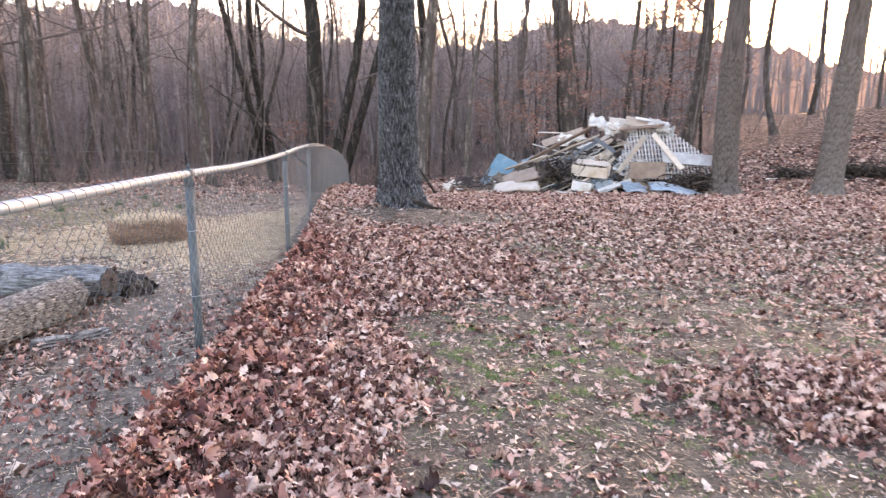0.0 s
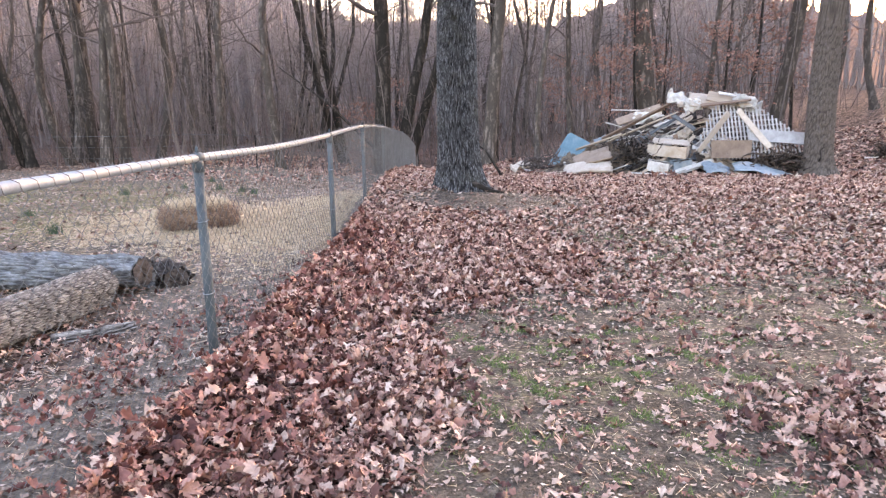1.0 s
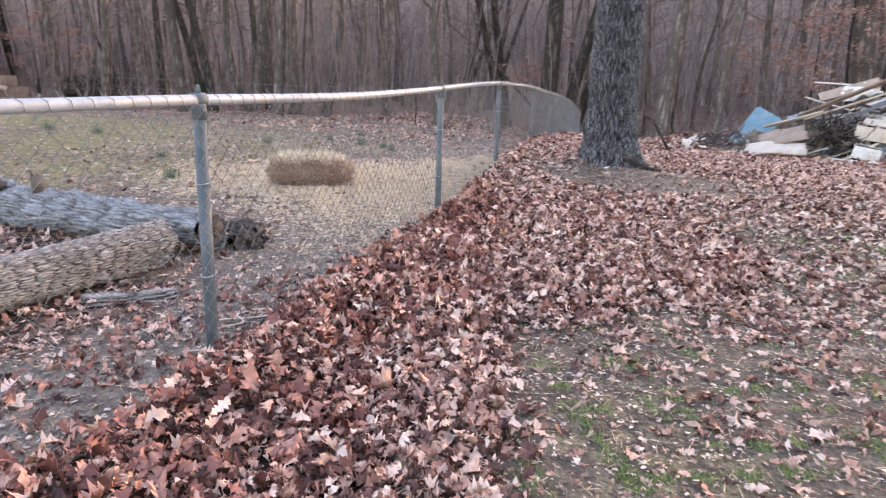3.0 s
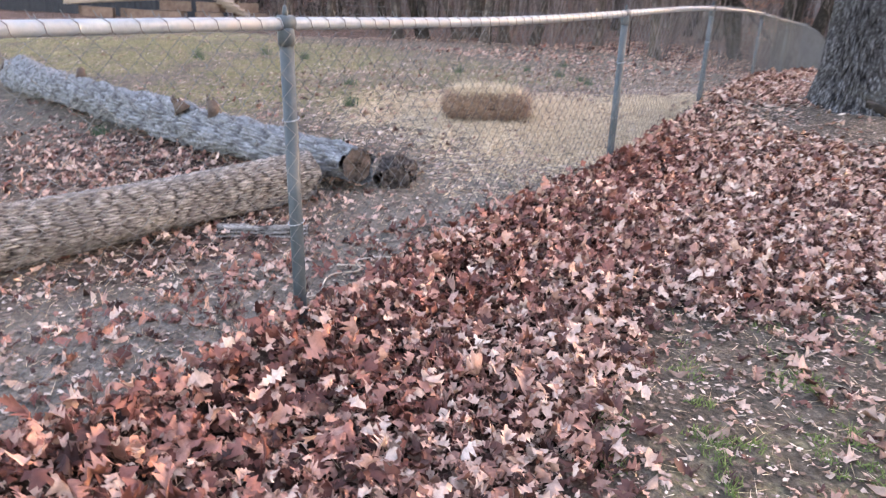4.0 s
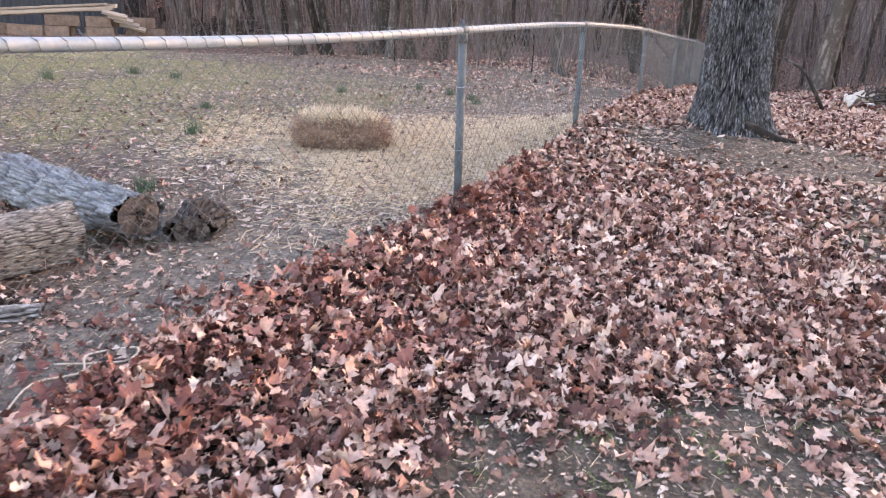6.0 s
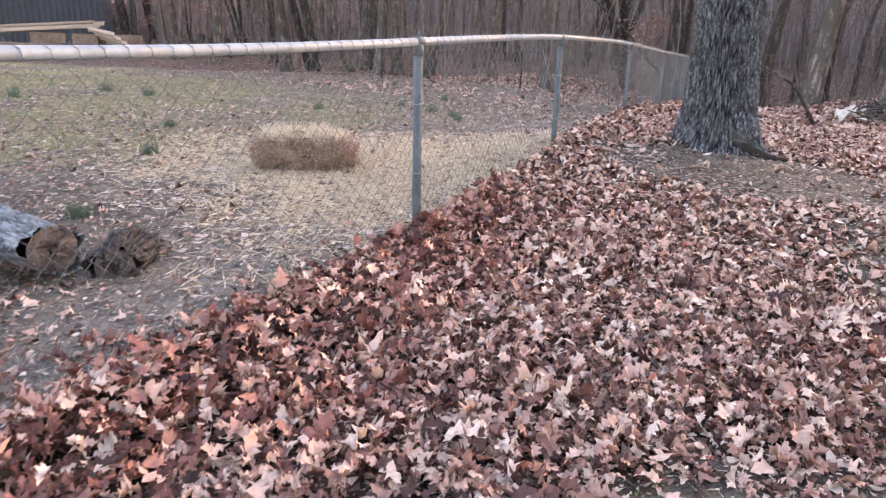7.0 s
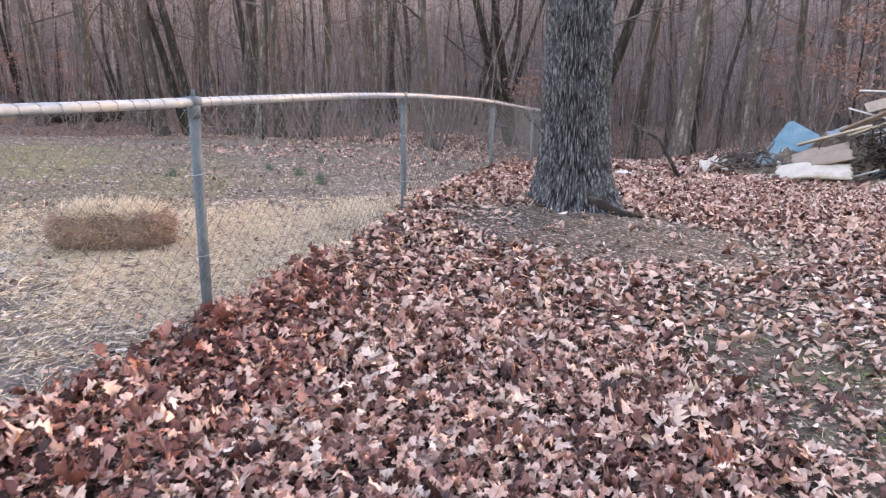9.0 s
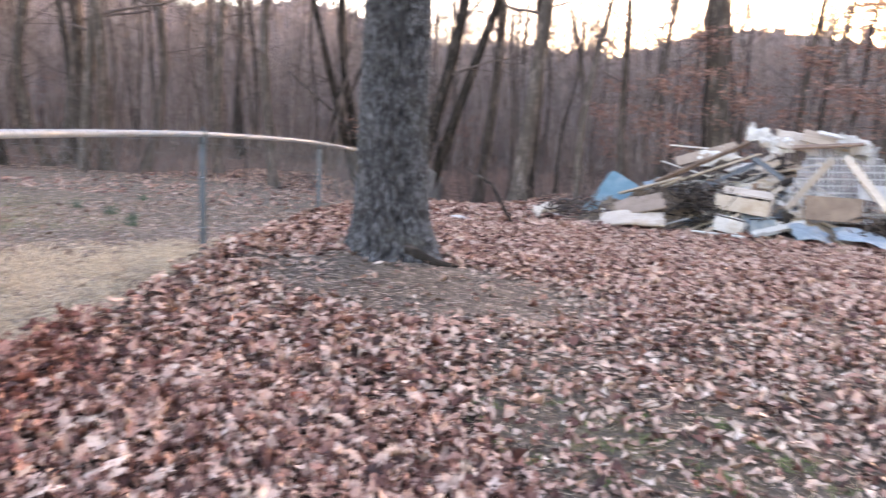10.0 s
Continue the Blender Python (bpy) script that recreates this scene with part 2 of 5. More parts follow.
M_CUT = worn("sawn_log_end", (0.045, 0.035, 0.032), (0.165, 0.128, 0.112), 9, 0.9, grain=50, relief=0.8, depth=0.02, stain=(0.035, 0.03, 0.028))
M_REDBROWN = worn("splintered_brown_wood", (0.035, 0.026, 0.022), (0.11, 0.082, 0.066), 8, 0.9, grain=60)
M_CHUNK = bark_material("rotten_dark_wood", (0.012, 0.01, 0.01), (0.055, 0.045, 0.04), (0.12, 0.10, 0.09), 9.0, (1, 1, 0.3), None, True)
M_GALV = worn("galvanised_steel", (0.155, 0.20, 0.245), (0.255, 0.31, 0.36), 9, 0.5, 0.0, 80, relief=0.12, depth=0.001, stain=(0.27, 0.285, 0.295), spec=0.5)
M_POST = worn("dull_galvanised_post", (0.036, 0.052, 0.062), (0.08, 0.105, 0.122), 7, 0.6, 0.0, 60, (1, 1, 0.4), 0.15, 0.001, (0.115, 0.135, 0.148), 0.3)
M_WIRE = worn("dull_galvanised_wire", (0.062, 0.066, 0.073), (0.15, 0.156, 0.166), 5, 0.5, 0.0, 60, spec=0.4)
M_STRAW = leaf_material("dry_straw", [(0.0, (0.30, 0.205, 0.13)), (0.45, (0.69, 0.55, 0.38)), (1.0, (0.89, 0.77, 0.59))])
M_HAYSTALK = leaf_material("brown_straw_stalks", [(0.0, (0.13, 0.068, 0.05)), (0.5, (0.35, 0.22, 0.162)), (1.0, (0.62, 0.47, 0.37))])
M_HAY = worn("baled_straw", (0.10, 0.060, 0.043), (0.36, 0.24, 0.17), 9, 0.95, grain=55, stretch=(0.35, 1, 1), relief=1.0, depth=0.03)
M_GRASS = leaf_material("winter_grass", [(0.0, (0.07, 0.095, 0.035)), (0.45, (0.15, 0.175, 0.07)), (0.7, (0.27, 0.25, 0.13)), (1.0, (0.40, 0.34, 0.22))])
M_GREEN = leaf_material("green_grass", [(0.0, (0.06, 0.11, 0.025)), (1.0, (0.20, 0.27, 0.08))])
M_PALELEAF = leaf_material("trodden_pale_leaf", [(0.0, (0.10, 0.05, 0.038)), (0.3, (0.24, 0.145, 0.11)), (0.6, (0.37, 0.26, 0.205)), (0.9, (0.52, 0.41, 0.335)), (1.0, (0.62, 0.52, 0.45))])
M_CRUMB = leaf_material("leaf_crumbs", [(0.0, (0.03, 0.018, 0.014)), (0.4, (0.13, 0.088, 0.07)), (0.75, (0.28, 0.21, 0.175)), (1.0, (0.58, 0.49, 0.43))])
M_TUFT = leaf_material("dark_green_blades", [(0.0, (0.02, 0.05, 0.022)), (1.0, (0.055, 0.105, 0.045))])


# ---- mesh building ----
class Build:
    """Gathers vertices and faces of one mesh."""

    def __init__(self):
        self.v, self.f = [], []

    def tube(self, pts, radii, sides=6, cap=True, twist=0.0):
        pts = [Vector(p) for p in pts]
        base, ref = len(self.v), None
        for i, p in enumerate(pts):
            d = (pts[min(i + 1, len(pts) - 1)] - pts[max(i - 1, 0)]).normalized()
            if ref is None:
                ref = d.orthogonal().normalized()
            ref = (ref - d * ref.dot(d)).normalized()
            side = d.cross(ref)
            r = radii[i] if hasattr(radii, "__len__") else radii
            for k in range(sides):
                a = 2 * math.pi * k / sides + twist
                self.v.append(p + (ref * math.cos(a) + side * math.sin(a)) * r)
        for i in range(len(pts) - 1):
            for k in range(sides):
                a, b = base + i * sides + k, base + i * sides + (k + 1) % sides
                self.f.append((a, b, b + sides, a + sides))
        if cap:
            self.f.append(tuple(range(base + sides - 1, base - 1, -1)))
            end = base + (len(pts) - 1) * sides
            self.f.append(tuple(range(end, end + sides)))
        return self

    def box(self, size, m=None, chamfer=0.004):
        """A box round the origin with chamfered edges, put through the matrix m."""
        m = m or Matrix()
        hx, hy, hz = (s / 2 for s in size)
        c = min(chamfer, hx * 0.6, hy * 0.6, hz * 0.6)
        bm = bmesh.new()
        bmesh.ops.create_cube(bm, size=1)
        for v in bm.verts:
            v.co = Vector((v.co.x * 2 * hx, v.co.y * 2 * hy, v.co.z * 2 * hz))
        bmesh.ops.bevel(bm, geom=bm.edges[:], offset=c, segments=1, affect="EDGES")
        return self.add(bm, m)

    def add(self, bm, m=None):
        m = m or Matrix()
        base = len(self.v)
        bm.verts.index_update()
        self.v += [m @ v.co for v in bm.verts]
        self.f += [tuple(base + v.index for v in f.verts) for f in bm.faces]
        bm.free()
        return self

    def mesh(self, name, mat, smooth=True):
        me = bpy.data.meshes.new(name)
        me.from_pydata([tuple(p) for p in self.v], [], self.f)
        me.materials.append(mat)
        if smooth:
            me.polygons.foreach_set("use_smooth", [True] * len(me.polygons))
        me.update()
        return me


def part(name, build, mat, parent=None, label="", smooth=True):
    me = build if isinstance(build, bpy.types.Mesh) else build.mesh(name, mat, smooth)
    ob = new(name, me)
    if parent:
        ob.parent = parent
    if label:
        ob["label"] = label
    return ob


def thing(name, m, label, category, group="", kind=""):
    e = new(name)
    e.empty_display_size = 0.1
    e.matrix_basis = m
    return tagged(e, label, category, group, kind)


def triangle_mesh(name, verts, tris, mat, smooth=False):
    """A mesh from numpy arrays of vertices and triangles."""
    me = bpy.data.meshes.new(name)
    me.vertices.add(len(verts))
    me.vertices.foreach_set("co", np.ascontiguousarray(verts, dtype=np.float32).ravel())
    me.loops.add(len(tris) * 3)
    me.loops.foreach_set("vertex_index", np.ascontiguousarray(tris, dtype=np.int32).ravel())
    me.polygons.add(len(tris))
    me.polygons.foreach_set("loop_start", np.arange(0, len(tris) * 3, 3, dtype=np.int32))
    me.update(calc_edges=True)
    me.materials.append(mat)
    if smooth:
        me.polygons.foreach_set("use_smooth", np.ones(len(tris), dtype=bool))
    return me


# ---- the lie of the land ----
def ease(t):
    t = np.clip(t, 0, 1)
    return t * t * (3 - 2 * t)


def ripple(x, y, s, seed=0.0):
    """A cheap smooth unevenness between -1 and 1."""
    return (np.sin(x * s + seed) * np.sin(y * s * 1.13 + 1.7 * seed) + np.sin((x * 0.8 + y * 0.6) * s * 1.9 + 2 * seed) * 0.6 + np.sin((x * 0.5 - y * 0.85) * s * 3.1 + seed) * 0.4) / 2


def fence_x(y):
    return np.interp(y, [-12, 4.15, 7.25, 9.96, 13.28, 33], [1.33, -1.545, -2.10, -2.737, -3.531, -8.2])


def base_height(y):
    f = lambda q: np.interp(q, [-60, 0, 5, 8, 11, 14, 17, 21, 26, 34, 60], [0, 0, 0, 0.08, 0.27, 0.11, -0.09, -0.34, -0.40, -0.45, -0.9])
    return (f(y - 1.0) + f(y) + f(y + 1.0)) / 3


def height(x, y):
    x, y = np.asarray(x, float), np.asarray(y, float)
    df = x - fence_x(y)
    h = base_height(y)
    h = h - 1.15 * ease((y - 19.5) / 12) * ease((48 - y) / 10) * np.exp(-((x + 7.6) / 3.2) ** 2)
    h = h + 0.25 * np.clip(x - 3.5, 0, 13) * ease((y - 19) / 20)
    near = ease((y + 2) / 3) * ease((36 - y) / 5)
    h = h + np.interp(y, [4, 6.5, 8.5, 10.5, 13, 17, 23], [0, 0.07, 0.04, -0.12, -0.2, -0.12, 0]) * ease(-df / 1.6)
    bank = np.where(df > 0.12, np.exp(-np.clip(df - 0.12, 0, 9) / 0.5), np.exp(-np.clip(0.12 - df, 0, 9) / 0.09)) * ease((df + 0.2) / 0.25)
    h = h + 0.20 * bank * near * (1 + 0.25 * ripple(x, y, 2.1, 3.0)) * ease((30 - y) / 6)
    dt = np.hypot(x + 1.63, y - 11.15)
    h = h + 0.10 * np.exp(-(dt / 0.8) ** 2)
    d = np.hypot(x, y)
    h = h + np.interp(d, [0, 58, 80, 110, 140, 180, 300, 3000], [0, 0, 2.0, 4.5, 5, 6, 8, 10]) * (1 - 0.75 * ease((x / (d + 1) - 0.15) / 0.25))
    amp = 0.012 + 0.02 * ease((d - 14) / 10) + 0.3 * ease((d - 40) / 60)
    return h + amp * ripple(x, y, 1.9) + amp * 0.5 * ripple(x, y, 5.3, 1.0)


def hz(x, y):
    return float(height(x, y))


def litter(x, y):
    """How thickly leaves lie, 0 to 1."""
    df = x - fence_x(y)
    n = ripple(x, y, 1.3, 5.0) * 0.5 + ripple(x, y, 3.7, 2.0) * 0.3
    edge = np.interp(y, [-5, 3.0, 3.9, 4.8, 5.4, 5.9, 6.7, 7.5, 8.5, 9.5, 11, 12], [1.0, 1.22, 1.5, 1.35, 1.2, 1.6, 2.3, 2.9, 2.4, 2.7, 5.0, 9.0])
    out = ease((edge - df + 0.45 * n) / 0.6 + 0.35)
    far = ease((y - 9.0 + n) / 3.0) * 0.8
    patch = np.exp(-(((x - 2.4) / 1.0) ** 2 + ((y - 4.2) / 0.6) ** 2)) * 1.0 + np.exp(-(((x - 4.2) / 1.4) ** 2 + ((y - 5.6) / 0.8) ** 2)) * 0.5
    out = np.maximum(np.maximum(out, far), np.clip(patch + 0.25 * n, 0, 1))
    out = np.maximum(out, np.clip(0.07 + 0.14 * ease((y - 5.6) / 1.2) + 0.3 * ease((y - 7.5) / 2.5) + 0.28 * n, 0.05, 1))
    tree = np.hypot((x + 1.0) / 1.5, (y - 10.3) / 0.8) - 0.12 * n
    out = out * (0.04 + 0.96 * ease((tree - 0.75) / 0.4))
    logs = np.exp(-(((x + 4.9) / 1.7) ** 2 + ((y - 4.7) / 0.9) ** 2)) * 0.9 + np.exp(-(((x + 2.8) / 0.36) ** 2 + ((y - 4.3) / 0.9) ** 2)) * 0.6
    ins = np.clip(0.07 + 0.15 * np.clip(n, 0, 1) + logs + 0.11 * ease((y - 11) / 6), 0, 1)
    woods = np.maximum(ease((y - 22) / 5), ease((np.hypot(x, y) - 26) / 6))
    k = ease((df - 0.01) / 0.1)
    return np.maximum(out * k + ins * (1 - k), woods)


def greenness(x, y):
    df = x - fence_x(y)
    n = ripple(x, y, 2.3, 1.0) * 0.5 + ripple(x, y, 6.1, 4.0) * 0.35
    out = np.exp(-(((x - 0.35) / 0.75) ** 2 + ((y - 4.6) / 0.8) ** 2)) * 0.34 + 0.10 * ease((x - 0.4) / 0.7) * ease((9 - y) / 2) + np.exp(-(((x - 0.6) / 0.8) ** 2 + ((y - 8.4) / 0.6) ** 2)) * 0.3
    ins = (0.62 + 0.5 * ripple(x, y, 1.1, 3.0)) * ease((-x - 4.6) / 1.8) * ease((y - 5.6) / 1.2) * ease((14.5 - y - 0.25 * x) / 6)
    return np.clip(np.where(df > 0, out, ins) + 0.4 * n * np.where(df > 0, out, ins) * 2, 0, 1)


def clumps(x, y):
    """Scattered small clumps, 0 to 1."""
    return ease((ripple(x, y, 9.0, 2.0) + 0.7 * ripple(x, y, 21.0, 5.0) - 0.3) / 0.3)


def strawness(x, y):
    df = x - fence_x(y)
    s = 1.35 * np.exp(-(((x + 3.9) / 1.8) ** 2 + ((y - 8.5) / 1.2) ** 2)) + 1.0 * np.exp(-(((x + 3.6) / 1.2) ** 2 + ((y - 10.0) / 1.3) ** 2)) + 0.3 * np.exp(-(((x + 2.9) / 0.6) ** 2 + ((y - 7.4) / 0.7) ** 2)) + 0.2 * np.exp(-(((x + 2.6) / 0.55) ** 2 + ((y - 6.3) / 0.9) ** 2))
    return np.where(df < -0.15, np.clip(s * (1 + 0.35 * ripple(x, y, 3.3) + 0.4 * ripple(x, y, 9.7, 2.0)) - 0.08, 0, 1), 0)


def beaten(x, y):
    """Pale soil beaten hard by paws along the inside of the fence, 0 to 1."""
    df = x - fence_x(y)
    return np.where(df < 0, np.exp(-((df + 0.75) / 0.75) ** 2) * ease((9.5 - y) / 2.5), 0.0)


def spread(lo, hi, core_lo, core_hi, step, grow):
    core = np.arange(core_lo, core_hi, step)
    up, down, s = [core[-1]], [core[0]], step
    while up[-1] < hi or down[-1] > lo:
        s *= grow
        if up[-1] < hi:
            up.append(up[-1] + s)
        if down[-1] > lo:
            down.append(down[-1] - s)
    return np.concatenate([down[:0:-1], core, up[1:]])


def ground():
    xs, ys = spread(-900, 900, -6.0, 5.0, 0.075, 1.07), spread(-300, 900, -1.0, 13.0, 0.085, 1.06)
    gx, gy = np.meshgrid(xs, ys)
    gz = height(gx, gy)
    n, m = len(xs), len(ys)
    idx = np.arange(n * m).reshape(m, n)
    a, b, c, d = (q.ravel() for q in (idx[:-1, :-1], idx[:-1, 1:], idx[1:, 1:], idx[1:, :-1]))
    me = triangle_mesh("ground", np.stack([gx.ravel(), gy.ravel(), gz.ravel()], 1), np.concatenate([np.stack([a, b, c], 1), np.stack([a, c, d], 1)]), M_GROUND, True)
    zone = np.stack([litter(gx, gy).ravel(), greenness(gx, gy).ravel(), strawness(gx, gy).ravel(), beaten(gx, gy).ravel()], 1)
    me.attributes.new("zone", "FLOAT_COLOR", "POINT").data.foreach_set("color", zone.astype(np.float32).ravel())
    tagged(new("ground", me), "trodden soil with leaf litter and thin winter grass", "ground", kind="structure")


ground()


# ---- trees ----
def limb(rng, tw, start, way, length, r, depth, sides, wander=0.25, droop=0.0):
    """One bough with its side boughs, added to the build tw."""
    steps = max(3, int(length / (0.5 if depth > 1 else 0.35)))
    steps = min(steps, 9)
    p, d, pts, rad = Vector(start), Vector(way).normalized(), [], []
    for i in range(steps + 1):
        pts.append(p.copy())
        rad.append(max(r * (1 - i / (steps + 0.6)) ** 0.8, 0.003))
        d = (d + Vector((rng.uniform(-1, 1), rng.uniform(-1, 1), rng.uniform(-0.7, 1.0) - droop)) * wander).normalized()
        p = p + d * (length / steps)
    tw.tube(pts, rad, sides, cap=False)
    tips = [pts[-1]]
    if depth > 0:
        for i in range(rng.randint(2, 4) + (depth > 1)):
            k = rng.randint(max(1, steps // 3), steps)
            side = Vector((rng.uniform(-1, 1), rng.uniform(-1, 1), rng.uniform(-0.2, 0.9))).normalized()
            way2 = (pts[k] - pts[k - 1]).normalized() * 0.6 + side * 0.8
            tips += limb(rng, tw, pts[k], way2, length * rng.uniform(0.35, 0.6), rad[k] * 0.6, depth - 1, max(3, sides - 1), wander, droop)
    return tips


def trunk_points(rng, tall, lean, bend):
    pts, n = [], 12
    ph, ph2 = rng.uniform(0, 6.28), rng.uniform(0, 6.28)
    for i in range(n + 1):
        t = i / n
        pts.append(Vector((math.cos(ph) * lean * t * tall + bend * (math.sin(5.0 * t + ph2) - math.sin(ph2)) + 0.3 * bend * math.sin(11 * t + ph), math.sin(ph) * lean * t * tall + bend * (math.sin(4.2 * t + ph) - math.sin(ph)) + 0.3 * bend * math.sin(9 * t + ph2), t * tall)))
    return pts


def wood_tree(name, seed, tall, r, mat, lowest, boughs, lean=0.02, bend=0.2, fork=False, leaves=0, label="", depth=2):
    rng = random.Random(seed)
    tree = thing(name, Matrix(), label, "tree", "trees of the bare winter woods")
    pts = trunk_points(rng, tall, lean, bend)
    tr = Build()
    rad = [r * (1 - 0.82 * i / (len(pts) - 1)) for i in range(len(pts))]
    tr.tube([pts[0] - Vector((0, 0, 0.5)), pts[0], pts[0].lerp(pts[1], 0.25)] + pts[1:], [r * 1.75, r * 1.5, r * 1.08] + rad[1:], 9)
    if fork:
        p2 = [pts[0] + Vector((r * 0.8, 0.1, 0)), pts[2] + Vector((0.5, 0.1, 0)), pts[5] + Vector((1.2, 0.3, 0)), pts[9] + Vector((1.8, 0.2, 0))]
        tr.tube(p2, [r * 0.9, r * 0.75, r * 0.55, r * 0.15], 7)
    part("trunk", tr, mat, tree)
    tw, tips = Build(), []
    for i in range(boughs):
        t = lowest + (0.97 - lowest) * (i + rng.random()) / boughs
        f = t * (len(pts) - 1)
        k = min(int(f), len(pts) - 2)
        p = pts[k].lerp(pts[k + 1], f - k)
        a = rng.uniform(0, 6.28)
        up = rng.uniform(0.15, 1.0)
        rr = rad[k] * rng.uniform(0.16, 0.34)
        tips += limb(rng, tw, p, (math.cos(a), math.sin(a), up), tall * rng.uniform(0.12, 0.26) * (1.15 - 0.6 * t), rr, depth, 4)
    part("crown", tw, M_TWIG, tree, "bare grey-brown boughs and twigs")
    if leaves:
        pos = np.array([tips[rng.randrange(len(tips))][:] for _ in range(leaves)]) + np.random.default_rng(seed).normal(0, 0.14, (leaves, 3)) * (1.5, 1.5, 0.35)
        pos = pos[pos[:, 2] < tall * 0.75]
        part("leaves", leaf_mesh(pos, np.random.default_rng(seed + 1), 0.08, 0.15, 0.6, M_REDLEAF, False), M_REDLEAF, tree, "clinging dry red-brown leaves")
    return tree


LOBES_FINE = ([0.0, 0.14, 0.26, 0.35, 0.47, 0.57, 0.69, 0.80, 0.91, 1.0], [0.012, 0.035, 0.17, 0.07, 0.27, 0.11, 0.29, 0.13, 0.16, 0.04])
LOBES_ROUGH = ([0.0, 0.35, 0.55, 1.0], [0.02, 0.30, 0.20, 0.0])
LOBES_FAR = ([0.0, 0.5, 1.0], [0.03, 0.28, 0.02])


def leaf_mesh(pos, rng, small, large, tilt, mat, fine=True):
    """Lobed, curled oak leaves at the places pos, each turned and tilted its own way."""
    u, w = (np.array(q) for q in (LOBES_FINE if fine is True else LOBES_FAR if fine is None else LOBES_ROUGH))
    k, n = len(u), len(pos)
    base = np.zeros((k * 3, 3))
    for j, s in enumerate((-1, 0, 1)):
        base[j * k:(j + 1) * k, 0] = u - 0.45 + (0.05 * abs(s) if fine else 0)
        base[j * k:(j + 1) * k, 1] = s * w
    tris = []
    for j in (0, 1):
        for i in range(k - 1):
            a, b = j * k + i, (j + 1) * k + i
            tris += [(a, b, b + 1), (a, b + 1, a + 1)]
    tris = np.array(tris)
    v = np.repeat(base[None], n, 0)
    v[:, :, 1] *= rng.uniform(0.75, 1.25, (n, 1)) * (1 + 0.12 * rng.normal(0, 1, (n, k * 3)))
    cup, arch, twist = rng.normal(0.0, 0.85, (n, 1)), rng.normal(-0.3, 0.9, (n, 1)), rng.normal(0, 1.2, (n, 1))
    v[:, :, 2] = cup * np.abs(v[:, :, 1]) + arch * v[:, :, 0] ** 2 + twist * v[:, :, 0] * v[:, :, 1] + 0.085 * np.sin(v[:, :, 0] * rng.uniform(6, 14, (n, 1)) + rng.uniform(0, 6, (n, 1))) * np.sign(v[:, :, 1] + 1e-9) + rng.normal(0, 0.02, (n, k * 3))
    v *= small + (large - small) * rng.random((n, 1, 1)) ** 1.6
    yaw, tx, ty = rng.uniform(0, 6.2832, n), rng.normal(0, tilt, n), rng.normal(0, tilt, n)
    cx, sx, cy, sy, cz, sz = np.cos(tx), np.sin(tx), np.cos(ty), np.sin(ty), np.cos(yaw), np.sin(yaw)
    y1, z1 = v[:, :, 1] * cx[:, None] - v[:, :, 2] * sx[:, None], v[:, :, 1] * sx[:, None] + v[:, :, 2] * cx[:, None]
    x2, z2 = v[:, :, 0] * cy[:, None] + z1 * sy[:, None], -v[:, :, 0] * sy[:, None] + z1 * cy[:, None]
    out = np.stack([x2 * cz[:, None] - y1 * sz[:, None], x2 * sz[:, None] + y1 * cz[:, None], z2], 2) + np.asarray(pos)[:, None, :]
    all_tris = (tris[None] + (np.arange(n) * k * 3)[:, None, None]).reshape(-1, 3)
    return triangle_mesh("leaves", out.reshape(-1, 3), all_tris, mat)


def plates(a, b, wrap, seed):
    """Bark plates: 0 in the furrows, 1 on the plates, over a field that repeats after wrap cells in a."""
    ia, ib = np.floor(a), np.floor(b)
    f1, f2 = np.full(a.shape, 9.0), np.full(a.shape, 9.0)
    for da in (-1, 0, 1):
        for db in (-1, 0, 1):
            ca, cb = ia + da, ib + db
            h = np.sin(np.mod(ca, wrap) * 127.1 + cb * 311.7 + seed * 17.3) * 43758.5453
            g = np.sin(np.mod(ca, wrap) * 269.5 + cb * 183.3 + seed * 7.1) * 24634.6345
            d = np.hypot(a - (ca + 0.5 + 0.8 * (h - np.floor(h) - 0.5)), b - (cb + 0.5 + 0.8 * (g - np.floor(g) - 0.5)))
            f2 = np.minimum(np.maximum(f1, d), f2)
            f1 = np.minimum(f1, d)
    return np.clip((f2 - f1) / 0.4, 0, 1) ** 0.6


def bark_tube(sides, zs, radius, middle, cell, tall, depth, seed, mat):
    """An upright trunk with real furrows. radius(angle, z) and middle(z) give its form."""
    th = np.linspace(0, 2 * math.pi, sides, endpoint=False)
    T, Z = np.meshgrid(th, zs)
    R = radius(T, Z)
    wrap = max(6, round(2 * math.pi * float(R.mean()) / cell))
    wob = 0.22 * np.sin(Z * 5 + T * 3) + 0.12 * np.sin(Z * 13 - T * 5)
    plate = plates(T / (2 * math.pi) * wrap + wob, Z / tall + 0.2 * np.sin(T * 5), wrap, seed)
    R = R + depth * (plate - 0.6) + depth * 0.25 * np.sin(Z * 90 + 9 * np.sin(T * 13))
    mx, my = middle(Z)
    v = np.stack([mx + R * np.cos(T), my + R * np.sin(T), Z], 2).reshape(-1, 3)
    n = len(zs)
    i, k = np.meshgrid(np.arange(n - 1), np.arange(sides), indexing="ij")
    a, b = (i * sides + k).ravel(), (i * sides + (k + 1) % sides).ravel()
    me = triangle_mesh("bark", v, np.concatenate([np.stack([a, b, b + sides], 1), np.stack([a, b + sides, a + sides], 1)]), mat, True)
    me.attributes.new("plate", "FLOAT", "POINT").data.foreach_set("value", plate.astype(np.float32).ravel())
    return me


